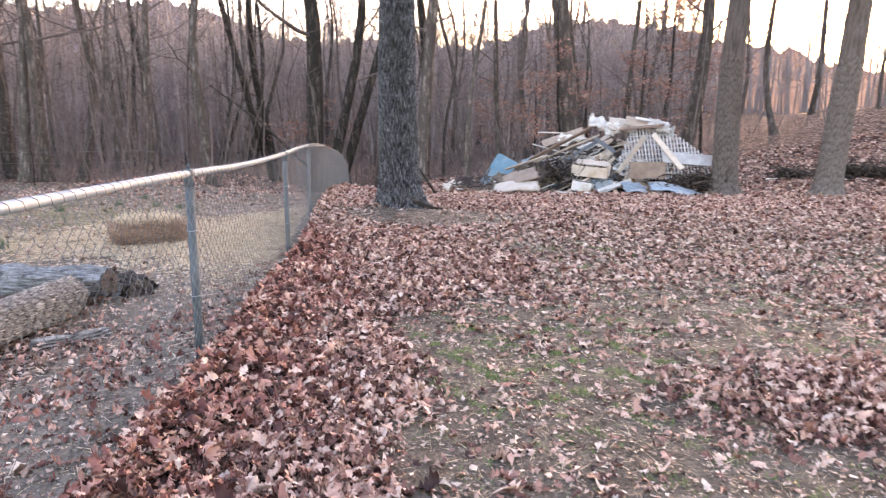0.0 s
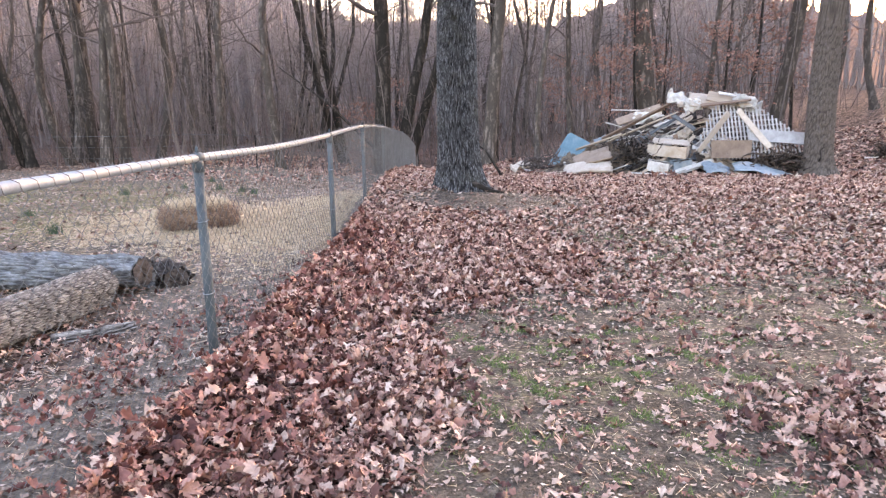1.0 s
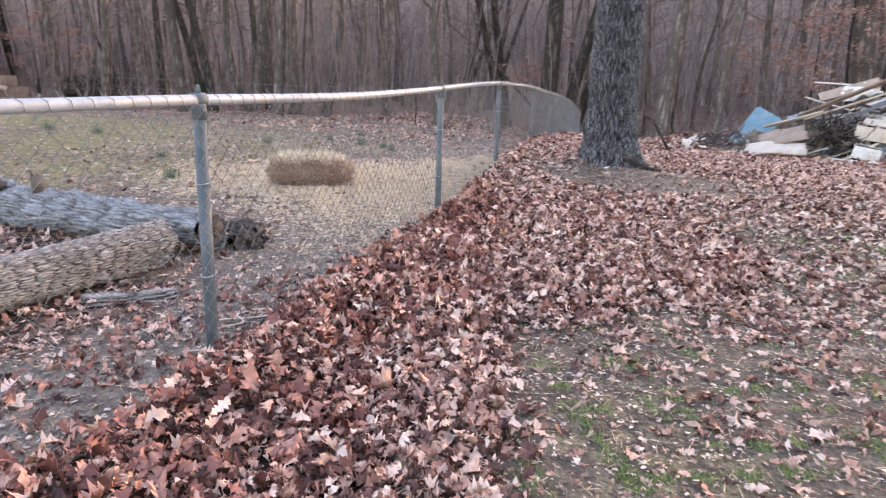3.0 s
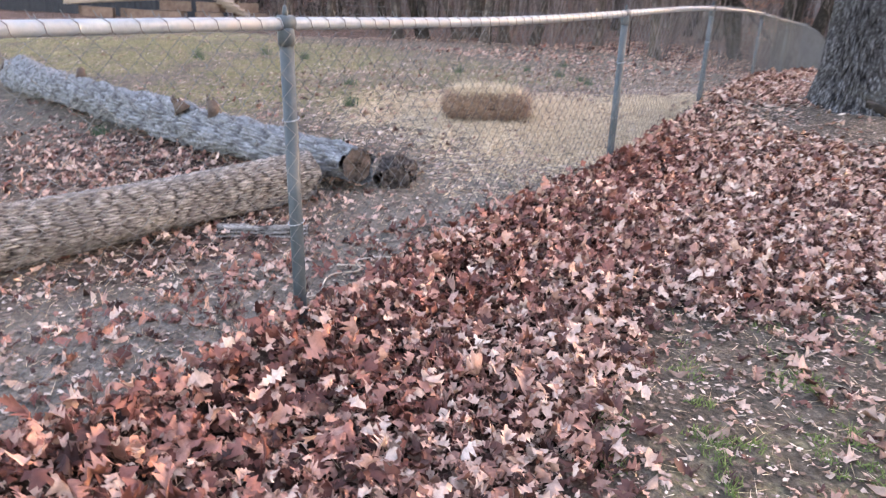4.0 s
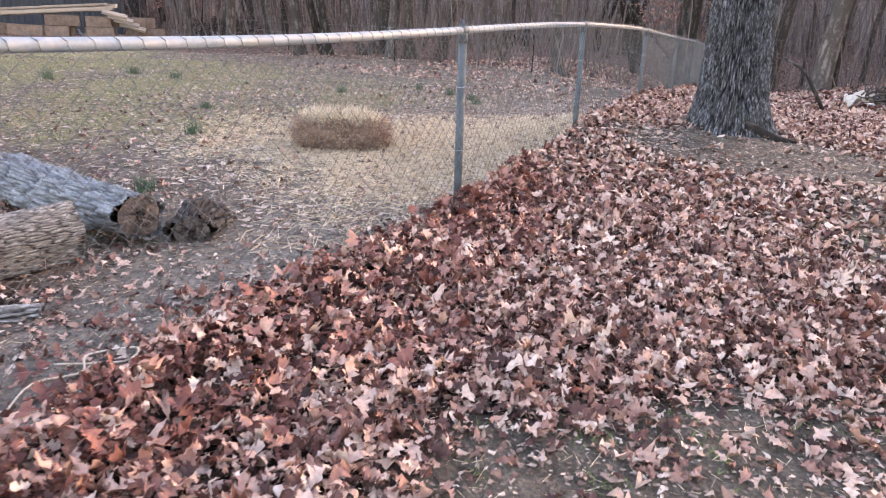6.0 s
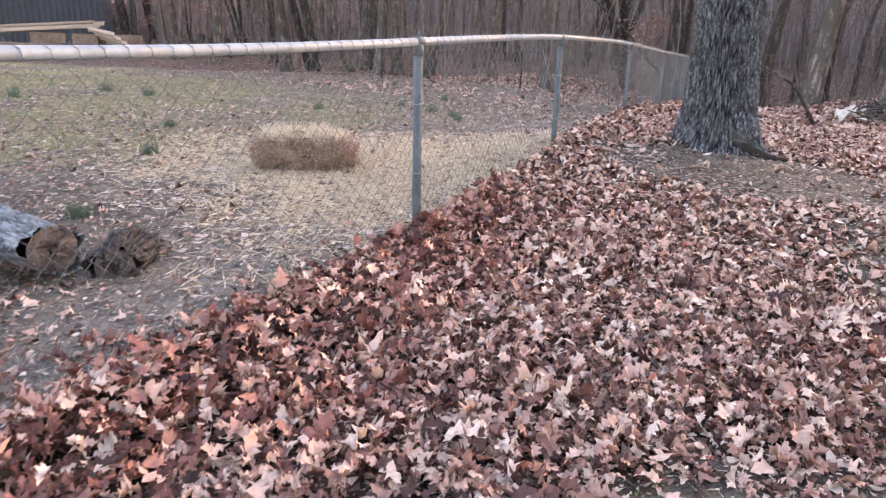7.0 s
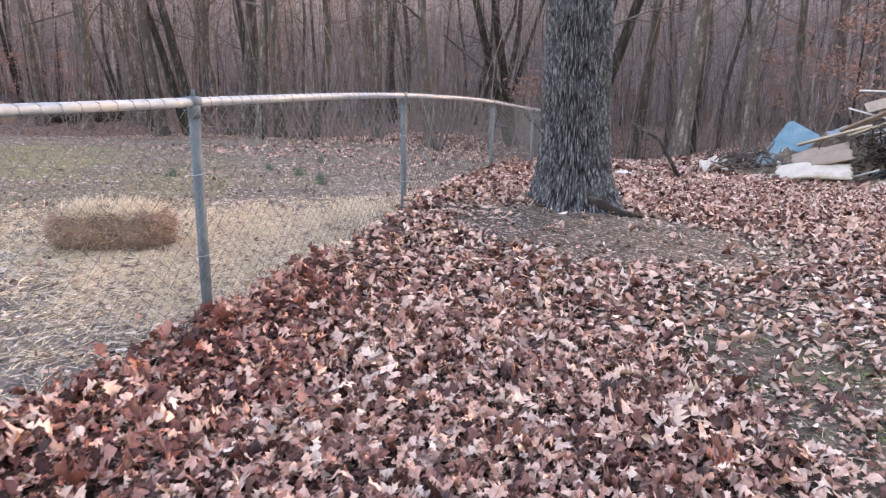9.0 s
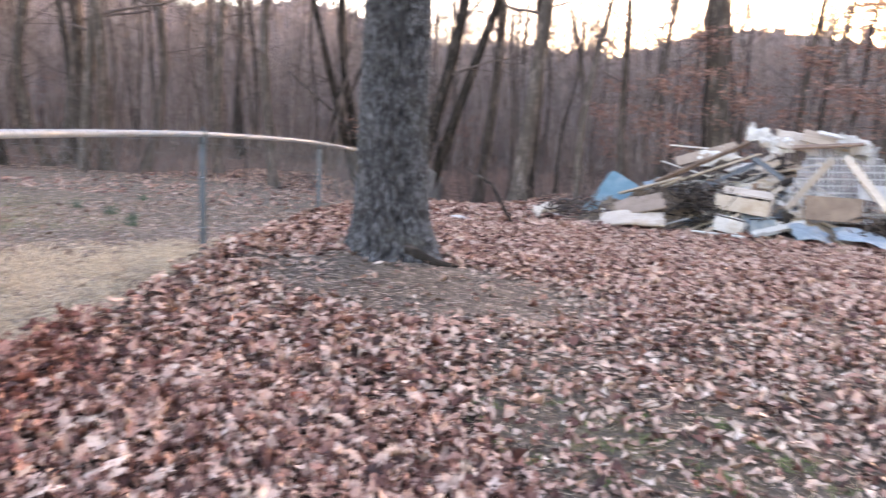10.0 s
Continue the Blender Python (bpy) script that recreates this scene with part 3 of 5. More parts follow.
def oak(x, y, r, seed, label, lean=(0.0, 0.0), fine=240, step=0.014, tall=17.0, bark=M_OAK, flare=0.19, cell=(0.05, 0.2)):
    tree = thing("oak_tree", pose(x, y, hz(x, y)), label, "tree", "large oaks of the yard")
    rng = random.Random(seed)
    roots = [(0.9 * i + rng.uniform(-0.25, 0.25), rng.uniform(0.2, 1.3)) for i in range(7)]

    def radius(T, Z):
        f = np.exp(-np.clip(Z + 0.04, 0, 9) / 0.24)
        lob = sum(w * np.exp(11.0 * (np.cos(T - a) - 1)) for a, w in roots)
        return r * (1 - 0.045 * np.clip(Z, 0, 30)) + flare * f * (0.4 + 1.1 * lob) + 0.015 * np.sin(2 * T + Z * 0.7)

    def middle(Z):
        return lean[0] * Z + 0.03 * np.sin(Z * 0.9 + seed), lean[1] * Z + 0.03 * np.sin(Z * 0.7)

    zs = np.concatenate([np.arange(-0.3, 3.7, step), np.arange(3.7, tall, 0.3)])
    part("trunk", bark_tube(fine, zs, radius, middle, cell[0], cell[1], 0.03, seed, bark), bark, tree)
    tw = Build()
    for i in range(13):
        z = 5.2 + (tall - 6) * i / 13
        a = rng.uniform(0, 6.28)
        mx, my = middle(z)
        limb(rng, tw, (float(mx), float(my), z), (math.cos(a), math.sin(a), rng.uniform(0.2, 0.9)), rng.uniform(3.0, 5.5) * (1.2 - 0.5 * i / 13), r * rng.uniform(0.3, 0.5), 3, 6)
    part("crown", tw, M_TWIG, tree, "bare spreading boughs")
    return tree


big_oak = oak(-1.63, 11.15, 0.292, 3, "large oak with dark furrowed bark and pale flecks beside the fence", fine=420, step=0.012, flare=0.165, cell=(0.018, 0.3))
root = [(0.08, -0.14), (0.30, -0.28), (0.45, -0.25), (0.56, -0.27), (0.66, -0.19), (0.78, -0.15)]
root = [(x, y, hz(x - 1.63, y + 11.15) - hz(-1.63, 11.15) + z) for (x, y), z in zip(root, (0.16, 0.07, 0.025, 0.012, 0.0, -0.015))]
part("root", Build().tube(root, [0.09, 0.06, 0.046, 0.04, 0.028, 0.012], 9), M_DARKBARK, big_oak, "dark brown surface root")
oak(5.75, 20.0, 0.33, 8, "grey-brown oak trunk standing beside the rubbish heap", fine=90, bark=M_OAKBROWN, step=0.05, lean=(0.02, 0.0))
oak(8.5, 20.0, 0.34, 11, "grey-brown oak trunk leaning slightly at the yard's edge", fine=90, bark=M_OAKBROWN, step=0.05, lean=(0.07, 0.0))
oak(10.75, 19.3, 0.33, 14, "grey-brown oak trunk at the yard's edge", fine=90, bark=M_OAKBROWN, step=0.05, lean=(0.03, 0.0))


# ---- the woods ----
GREY = "slender bare woodland tree with grey-brown bark"
kinds = [
    wood_tree("woodland_tree", 21, 17, 0.19, M_BARK, 0.22, 16, 0.05, 0.55, label=GREY),
    wood_tree("woodland_tree", 22, 15, 0.14, M_BARK, 0.2, 15, 0.08, 0.6, label=GREY),
    wood_tree("woodland_tree", 23, 19, 0.26, M_BARK, 0.2, 16, 0.02, 0.3, label="stout bare woodland tree with brown bark"),
    wood_tree("woodland_tree", 24, 16, 0.17, M_DARKBARK, 0.2, 15, 0.04, 0.5, True, label="forked bare woodland tree with dark bark"),
    wood_tree("woodland_tree", 25, 13, 0.10, M_BARK, 0.15, 14, 0.07, 0.5, label="thin leaning woodland tree with bare boughs"),
    wood_tree("woodland_tree", 26, 18, 0.22, M_DARKBARK, 0.22, 14, 0.03, 0.35, label="dark-barked bare woodland tree"),
    wood_tree("young_oak", 27, 6.5, 0.07, M_DARKBARK, 0.2, 13, 0.03, 0.15, leaves=1300, label="young oak still holding red-brown leaves", depth=2),
]
wrng = random.Random(77)
spots = [(-8.1, 27.6, 5, 1.6), (-7.5, 28.1, 3, 1.4), (-0.5, 28.0, 1, 1.0), (2.3, 28.6, 2, 1.5), (1.6, 26.6, 6, 1.0), (2.9, 30.0, 6, 0.9), (0.6, 28.8, 6, 0.8), (-6.6, 33.0, 0, 1.3), (6.8, 30.0, 2, 1.2), (-1.9, 25.6, 4, 1.1), (-3.8, 27.2, 0, 1.4), (12.0, 34.5, 1, 1.1), (15.0, 39.0, 1, 1.0), (17.5, 42.0, 0, 1.0), (13.0, 45.0, 1, 1.0), (10.2, 36.0, 4, 1.2), (-17.7, 24.4, 0, 1.2), (-18.4, 24.0, 0, 1.05), (-16.7, 25.0, 1, 1.3), (-21.6, 21.8, 0, 1.1), (-20.9, 22.6, 3, 1.1), (-20.0, 24.0, 1, 1.2), (-15.0, 26.4, 1, 1.2), (-21.2, 25.9, 2, 1.1), (-20.6, 26.2, 0, 1.2), (-4.0, 30.0, 5, 1.0), (4.5, 30.2, 4, 1.3), (4.9, 29.2, 6, 1.1), (6.3, 31.8, 6, 1.4), (8.2, 33.0, 6, 1.2), (-0.9, 31.0, 6, 0.9), (-8.8, 28.4, 6, 0.95)]
taken = [(x, y) for x, y, _, _ in spots]


def in_woods(x, y):
    edge = np.interp(x, [-70, -40, -33, -26, -14, -9, -5, 0, 7, 13, 30], [30, 22, 19.5, 22, 22.5, 24.5, 28, 26, 27, 34, 34])
    az = math.degrees(math.atan2(0.4 - x, y - 4.3))
    u, v = 0.474 * (x + 48.2) + 0.88 * (y - 19.7), -0.88 * (x + 48.2) + 0.474 * (y - 19.7)
    return y > edge and not (abs(u) < 9.4 and abs(v) < 5.5) and not (az > 60.8 and math.hypot(x, y) < 54)


tries = 0
while len(spots) < 200 and tries < 12000:
    tries += 1
    a, d = radians(wrng.uniform(-82, 50) if tries % 6 else wrng.uniform(-66, -48)), 24 + 52 * wrng.random() ** 1.1
    x, y = d * math.sin(a), d * math.cos(a)
    gap = (2.7 if d < 40 else 2.0) if x < 8 else 3.4
    if 13.5 < math.degrees(math.atan2(x - 0.5, y - 1.0)) < 25 or not in_woods(x, y) or min((x - p) ** 2 + (y - q) ** 2 for p, q in taken) < gap ** 2:
        continue
    k = wrng.choices(range(7), (5, 6, 1.2, 1.2, 7, 1.2, 1.5))[0]
    spots.append((x, y, k, wrng.uniform(0.75, 1.2)))
    taken.append((x, y))
for x, y, k, s in spots:
    t = copy_thing(kinds[k], pose(x, y, hz(x, y), 0, 0, wrng.uniform(0, 360)))
    t.scale = (s, s, s * wrng.uniform(0.9, 1.1))
for k in kinds:
    for o in (*k.children_recursive, k):
        bpy.data.objects.remove(o)


def far_woods():
    """Stems and branches on the far hillside, too many to count."""
    rng = np.random.default_rng(5)
    n = 2600
    a, d = np.radians(rng.uniform(-85, 55, n)), 58 + 42 * rng.random(n) ** 0.9
    x, y = d * np.sin(a), d * np.cos(a)
    lit = (np.degrees(np.arctan2(x - 0.5, y - 1.0)) > 13.5) & (np.degrees(np.arctan2(x - 0.5, y - 1.0)) < 26)
    keep = np.where(lit, rng.random(n) < 0.32, (x < 25) | (rng.random(n) < 0.35))
    x, y = x[keep], y[keep]
    tw, z = Build(), height(x, y)
    r2 = random.Random(6)
    for px, py, pz in zip(x, y, z):
        tall, r = r2.uniform(8, 17), r2.uniform(0.07, 0.17)
        lean = Vector((r2.uniform(-0.1, 0.1), r2.uniform(-0.1, 0.1), 1))
        p = Vector((px, py, pz - 0.3))
        tw.tube([p, p + lean * tall * 0.5, p + lean * tall], [r, r * 0.6, 0.02], 3, cap=False)
        for i in range(15):
            q = p + lean * tall * r2.uniform(0.2, 1.0)
            way = Vector((r2.uniform(-1, 1), r2.uniform(-1, 1), r2.uniform(-0.1, 0.9))) * r2.uniform(1.2, 3.4)
            tw.tube([q, q + way * 0.5 + Vector((0, 0, 0.15)), q + way], [r * 0.3, r * 0.2, 0.015], 3, cap=False)
    tagged(part("far_woods", tw, M_FAR), "grey-brown bare woods on the far hillside, paled for haze", "woods", kind="stuff")


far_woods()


def backdrop():
    """The valley's far side as a ridge of painted haze, beyond all the woods."""
    rng, b = random.Random(15), Build()
    n, d = 420, 112.0
    for i in range(n + 1):
        a = radians(-92 + 152 * i / n)
        deg = math.degrees(a)
        top = 15.0 * float(np.interp(deg, [-92, -55, -38, -12, 0, 11, 17, 22, 30, 60], [1.75, 1.65, 1.3, 1.15, 1.2, 1.13, 0.9, 0.76, 0.72, 0.72])) * (1 + 0.10 * math.sin(a * 9) + 0.06 * math.sin(a * 23)) + rng.uniform(-0.7, 0.7)
        for k in range(5):
            t = k / 4
            b.v.append((d * (1 + 0.06 * t) * math.sin(a), d * (1 + 0.06 * t) * math.cos(a), -4 + (top + 4) * t))
    for i in range(n):
        for k in range(4):
            p = i * 5 + k
            b.f.append((p, p + 5, p + 6, p + 1))
    tagged(part("backdrop", b, M_HAZE), "glowing backdrop of a far wooded ridge in painted haze", "backdrop", kind="structure")


backdrop()


def underbrush():
    """Thin saplings and brush between the trees."""
    rng, tw = random.Random(9), Build()
    made = 0
    while made < 1700:
        a, d = radians(rng.uniform(-80, 48)), 25 + 38 * rng.random()
        x, y = d * math.sin(a), d * math.cos(a)
        if not in_woods(x, y) or (x > 9 and rng.random() < 0.8):
            continue
        made += 1
        p, tall = Vector((x, y, hz(x, y) - 0.1)), 1.0 + 7.0 * rng.random() ** 1.7
        lean = Vector((rng.uniform(-0.35, 0.35), rng.uniform(-0.35, 0.35), 1))
        bow = Vector((rng.uniform(-0.09, 0.09), rng.uniform(-0.09, 0.09), 0)) * tall
        pts = [p + lean * tall * k / 4 + bow * math.sin(k * 0.785) for k in range(5)]
        r = 0.006 + 0.0042 * tall
        tw.tube(pts, [r, r * 0.85, r * 0.65, r * 0.45, 0.004], 3, cap=False)
        for i in range(9):
            q = pts[rng.randint(1, 3)].lerp(pts[4], rng.random() ** 1.5)
            way = Vector((rng.uniform(-1, 1), rng.uniform(-1, 1), rng.uniform(-0.1, 0.8))) * tall * 0.2
            kink = q + way * 0.55 + Vector((0, 0, 0.04 * tall * rng.uniform(-1, 1)))
            tw.tube([q, kink, q + way], [0.008, 0.006, 0.003], 3, cap=False)
    tagged(part("underbrush", tw, M_SAPLING), "tangled bare saplings and brush of the woods", "brush", kind="stuff")


underbrush()

for p, q, r in (((-8.2, 26.5, 0.1), (-12.6, 27.5, 3.4), 0.06), ((-1.9, 17.4, -0.05), (-3.0, 18.0, 0.85), 0.035)):
    a, b = Vector(p), Vector(q)
    f = Build().tube([a, a.lerp(b, 0.5) + Vector((0.1, 0, 0.15)), b], [r, r * 0.8, r * 0.4], 7)
    tagged(part("fallen_branch", f, M_DARKBARK), "dark fallen branch propped off the ground", "branch")


# ---- chain-link fence ----
def smooth_line(keys, n):
    """A smooth line through the key points."""
    pts = [Vector(k) for k in keys]
    out = []
    for i in range(len(pts) - 1):
        p0, p1, p2, p3 = pts[max(i - 1, 0)], pts[i], pts[i + 1], pts[min(i + 2, len(pts) - 1)]
        for j in range(n):
            t = j / n
            out.append(0.5 * ((2 * p1) + (p2 - p0) * t + (2 * p0 - 5 * p1 + 4 * p2 - p3) * t * t + (3 * p1 - p0 - 3 * p2 + p3) * t ** 3))
    return out + [pts[-1]]


POST_Y = [-5.15, -2.05, 1.05, 4.15, 7.25, 9.96, 13.28, 16.4, 19.5, 22.6, 25.6, 28.4, 30.6]


def rail_z(y):
    """The top rail, which has sprung up off two of its posts."""
    return float(np.interp(y, [4.15, 5.3, 6.5, 7.25, 8.7, 9.96, 12.2, 13.28, 15.1, 16.4, 19.5, 22.6, 25.6, 28.4, 30.6], [1.25, 1.232, 1.245, 1.265, 1.29, 1.297, 1.255, 1.215, 1.12, 1.06, 0.92, 0.70, 0.40, 0.08, -0.2]))


def chain_mesh(line, low, out, cell=0.086, r=0.0019):
    """Woven zigzag wires that hook over a top line and link into diamonds, standing out from it by the vector out."""
    b = Build()
    lens = [0.0]
    for p, q in zip(line, line[1:]):
        lens.append(lens[-1] + (q - p).length)
    sx = np.array(lens)
    px, py, pz = (np.array([p[i] for p in line]) for i in range(3))

    def at(s, up, off):
        return Vector((np.interp(s, sx, px), np.interp(s, sx, py), np.interp(s, sx, pz) + up)) + out * off

    s, i = cell / 4, 0
    while s < lens[-1]:
        flip, pts, j, h = 1 if i % 2 else -1, [], 1, -0.012 - cell * 0.25
        top = s + cell / 4 * flip
        if flip > 0:
            pts += [at(top - 0.012, 0.044, -0.35), at(top - 0.004, 0.026, -0.25), at(top + 0.003, 0.0235, 0.1), at(top + 0.012, 0.012, 0.85), at(top + 0.014, -0.012, 1.0)]
        else:
            pts += [at(top + 0.002, 0.034, 0.0), at(top + 0.004, 0.0235, 0.15), at(top + 0.011, 0.010, 0.88), at(top + 0.014, -0.014, 1.0)]
        while h > -low:
            side = flip * (-1 if j % 2 else 1)
            pts.append(at(s + cell / 4 * side * 1.05, h, 1 + 0.1 * side))
            h -= cell * 0.5
            j += 1
        b.tube(pts, r, 4, cap=False)
        s += cell / 2
        i += 1
    return b


def fence():
    f = thing("chain_link_fence", pose(float(fence_x(4.15)), 4.15, 0), "galvanised chain-link fence with round posts and top rail", "fence")
    org = Matrix.Translation(-f.matrix_basis.translation)
    tops = [Vector((float(fence_x(y)), y, rail_z(y))) for y in POST_Y]
    line = []
    for ya, yb in zip(POST_Y, POST_Y[1:]):
        line += [Vector((float(fence_x(y)), y, (rail_z(y - 0.4) + rail_z(y) + rail_z(y + 0.4)) / 3)) for y in np.linspace(ya, yb, 11)[:-1]]
    line.append(tops[-1])
    rail = Build().tube([org @ p for p in line], 0.0215, 14)
    part("top_rail", rail, M_GALV, f, "pale galvanised top rail")
    for p in tops:
        sprung = {9.96: 0.105, 13.28: 0.09}.get(p.y, 0.0)
        p = p - Vector((0, 0, sprung))
        g = hz(p.x, p.y) - 0.35
        q = org @ p
        post = Build().tube([(q.x, q.y, g), (q.x, q.y, q.z - 0.055)], 0.0255, 16)
        po = part("post", post, M_POST, f)
        cap = Build().tube([(q.x, q.y, q.z - 0.075), (q.x, q.y, q.z - 0.028), (q.x, q.y, q.z - 0.015)], [0.0295, 0.0295, 0.024], 16)
        if not sprung:
            cap.tube([(q.x, q.y - 0.028, q.z), (q.x, q.y + 0.028, q.z)], 0.0265, 14)
        cap.tube([(q.x, q.y, q.z + 0.015), (q.x, q.y, q.z + 0.05), (q.x, q.y, q.z + 0.058)], [0.012, 0.008, 0.004], 8)
        part("post_cap", cap, M_POST, po, "cast loop cap")
        for hgt in (0.33, 0.72):
            tie = Build().tube([(q.x + 0.031 * math.cos(a), q.y + 0.031 * math.sin(a), q.z - hgt + 0.006 * math.sin(a)) for a in np.linspace(0, 6.2, 12)], 0.0022, 5)
            part("wire_tie", tie, M_GALV, po)
    for i in range(len(tops) - 1):
        seg = [org @ p for p in line[i * 10:(i + 1) * 10 + 1]]
        d = seg[-1] - seg[0]
        out = Vector((d.y, -d.x, 0)).normalized() * 0.028
        part("chain_link_mesh", chain_mesh(seg, 1.22 if POST_Y[i] < 9 else 1.34, out, r=0.0013 if POST_Y[i] < 9 else 0.0018 if POST_Y[i] < 13 else 0.0026), M_WIRE, f, "woven diamond wire mesh")
    return f


fence()


def back_fence():
    keys = [(-7.6, 30.6), (-12.0, 24.0), (-17.0, 22.6), (-24.0, 23.4), (-31.0, 26.0), (-38.0, 29.0)]
    f = thing("wire_fence", pose(-17, 22.6, 0), "old thin wire fence along the edge of the woods", "fence")
    org = Matrix.Translation((17, -22.6, 0))
    tops = [Vector((x, y, hz(x, y) + 1.15)) for x, y in keys]
    for p in tops:
        q = org @ p
        part("post", Build().tube([(q.x, q.y, q.z - 1.5), (q.x + 0.03, q.y, q.z - 0.5), (q.x, q.y, q.z + 0.04)], 0.024, 7), M_DARKBARK, f)
    for dz in (0, -0.4, -0.8):
        pts = [org @ p + Vector((0, 0, dz)) for p in tops]
        part("wire", Build().tube(smooth_line(pts, 5), 0.008 if dz == 0 else 0.004, 5), M_WIRE, f)


back_fence()


# ---- logs ----
def log_thing(a, b, r0, r1, bark, label, seed, cell=0.03, ridge=0.26, rough=0.0, stubs=(), sides=110, step=0.024, relief=0.02):
    a, b = Vector(a), Vector(b)
    d = b - a
    m = Matrix.Translation(a) @ d.to_track_quat("Z", "Y").to_matrix().to_4x4()
    lg = thing("log", m, label, "log", "felled logs inside the fence")
    ln = d.length
    bend = 0.02 * ln

    def radius(T, Z):
        return r0 + (r1 - r0) * Z / ln + 0.02 * np.sin(2 * T + Z * 1.3 + seed) + 0.012 * np.sin(5 * T - Z * 3) + rough * (np.sin(3 * T + 9 * Z + seed) + 0.7 * np.sin(7 * T - 14 * Z) + 0.4 * np.sin(13 * T + 31 * Z))

    def middle(Z):
        return bend * np.sin(Z / ln * 3.1), 0 * Z

    zs = np.linspace(0, ln, max(8, int(ln / step)))
    part("bark", bark_tube(sides, zs, radius, middle, cell, ridge, relief, seed, bark), bark, lg)
    rng = random.Random(seed)
    for z, r in ((0.012, r0), (ln - 0.012, r1)):
        c = Build()
        n = 40
        for ring in range(1, 7):
            rr = (r - 0.5 * rough) * 0.985 * ring / 6 * (1 + 0.025 * math.sin(ring) * rng.uniform(-1, 1))
            for k in range(n):
                an = 2 * math.pi * k / n
                c.v.append((rr * math.cos(an) + (bend * math.sin(z / ln * 3.1)), rr * math.sin(an), z + (0.006 + 0.6 * rough) * (math.sin(ring * 2.1 + k * 0.7) + rng.uniform(-1, 1)) * (0.5 if ring == 6 else 1)))
        for ring in range(5):
            for k in range(n):
                p, q = ring * n + k, ring * n + (k + 1) % n
                c.f.append((p, q, q + n, p + n))
        c.v.append((bend * math.sin(z / ln * 3.1), 0, z))
        c.f += [(k, (k + 1) % n, len(c.v) - 1) for k in range(n)]
        part("cut_end", c, M_CUT, lg, "weathered sawn end")
    for z, an, out, rs in stubs:
        rr = (r0 + (r1 - r0) * z / ln) * 0.85
        p, d = Vector((rr * math.cos(an) + bend * math.sin(z / ln * 3.1), rr * math.sin(an), z)), Vector((math.cos(an), math.sin(an), 0.35))
        st = Build().tube([p, p + d * out * 0.5, p + d * out], [rs * 1.4, rs, rs * 0.8], 9)
        for k in range(5):
            e = p + d * out * 0.8 + Vector((rng.uniform(-1, 1), rng.uniform(-1, 1), rng.uniform(-1, 1))) * rs * 0.6
            st.tube([e, e + d * out * rng.uniform(0.3, 0.6)], [rs * 0.3, 0.004], 5)
        part("branch_stub", st, M_REDBROWN, lg, "splintered brown branch stub")
    return lg


log_thing((-3.24, 5.33, 0.17), (-3.45, 0.6, 0.17), 0.16, 0.175, M_LOGBARK, "thick brown oak log with ridged bark on dead leaves", 31, 0.0145, 0.10, sides=240, step=0.015, relief=0.014)
log_thing((-3.06, 5.62, 0.24), (-10.2, 5.35, 0.22), 0.13, 0.21, M_GREYLOG, "long weathered grey log lying on the ground", 32, 0.03, 0.3, 0.010, ((1.7, 1.5, 0.13, 0.05), (2.15, 1.2, 0.08, 0.06), (4.6, 1.8, 0.12, 0.05)))
log_thing((-2.93, 5.84, 0.12), (-3.22, 6.1, 0.12), 0.11, 0.12, M_CHUNK, "short dark rotten log chunk beside the long logs", 33, 0.03, 0.1, 0.014)
log_thing((-2.62, 4.9, 0.04), (-2.95, 4.5, 0.03), 0.022, 0.03, M_LOGBARK, "thin broken branch lying on fallen leaves", 34)


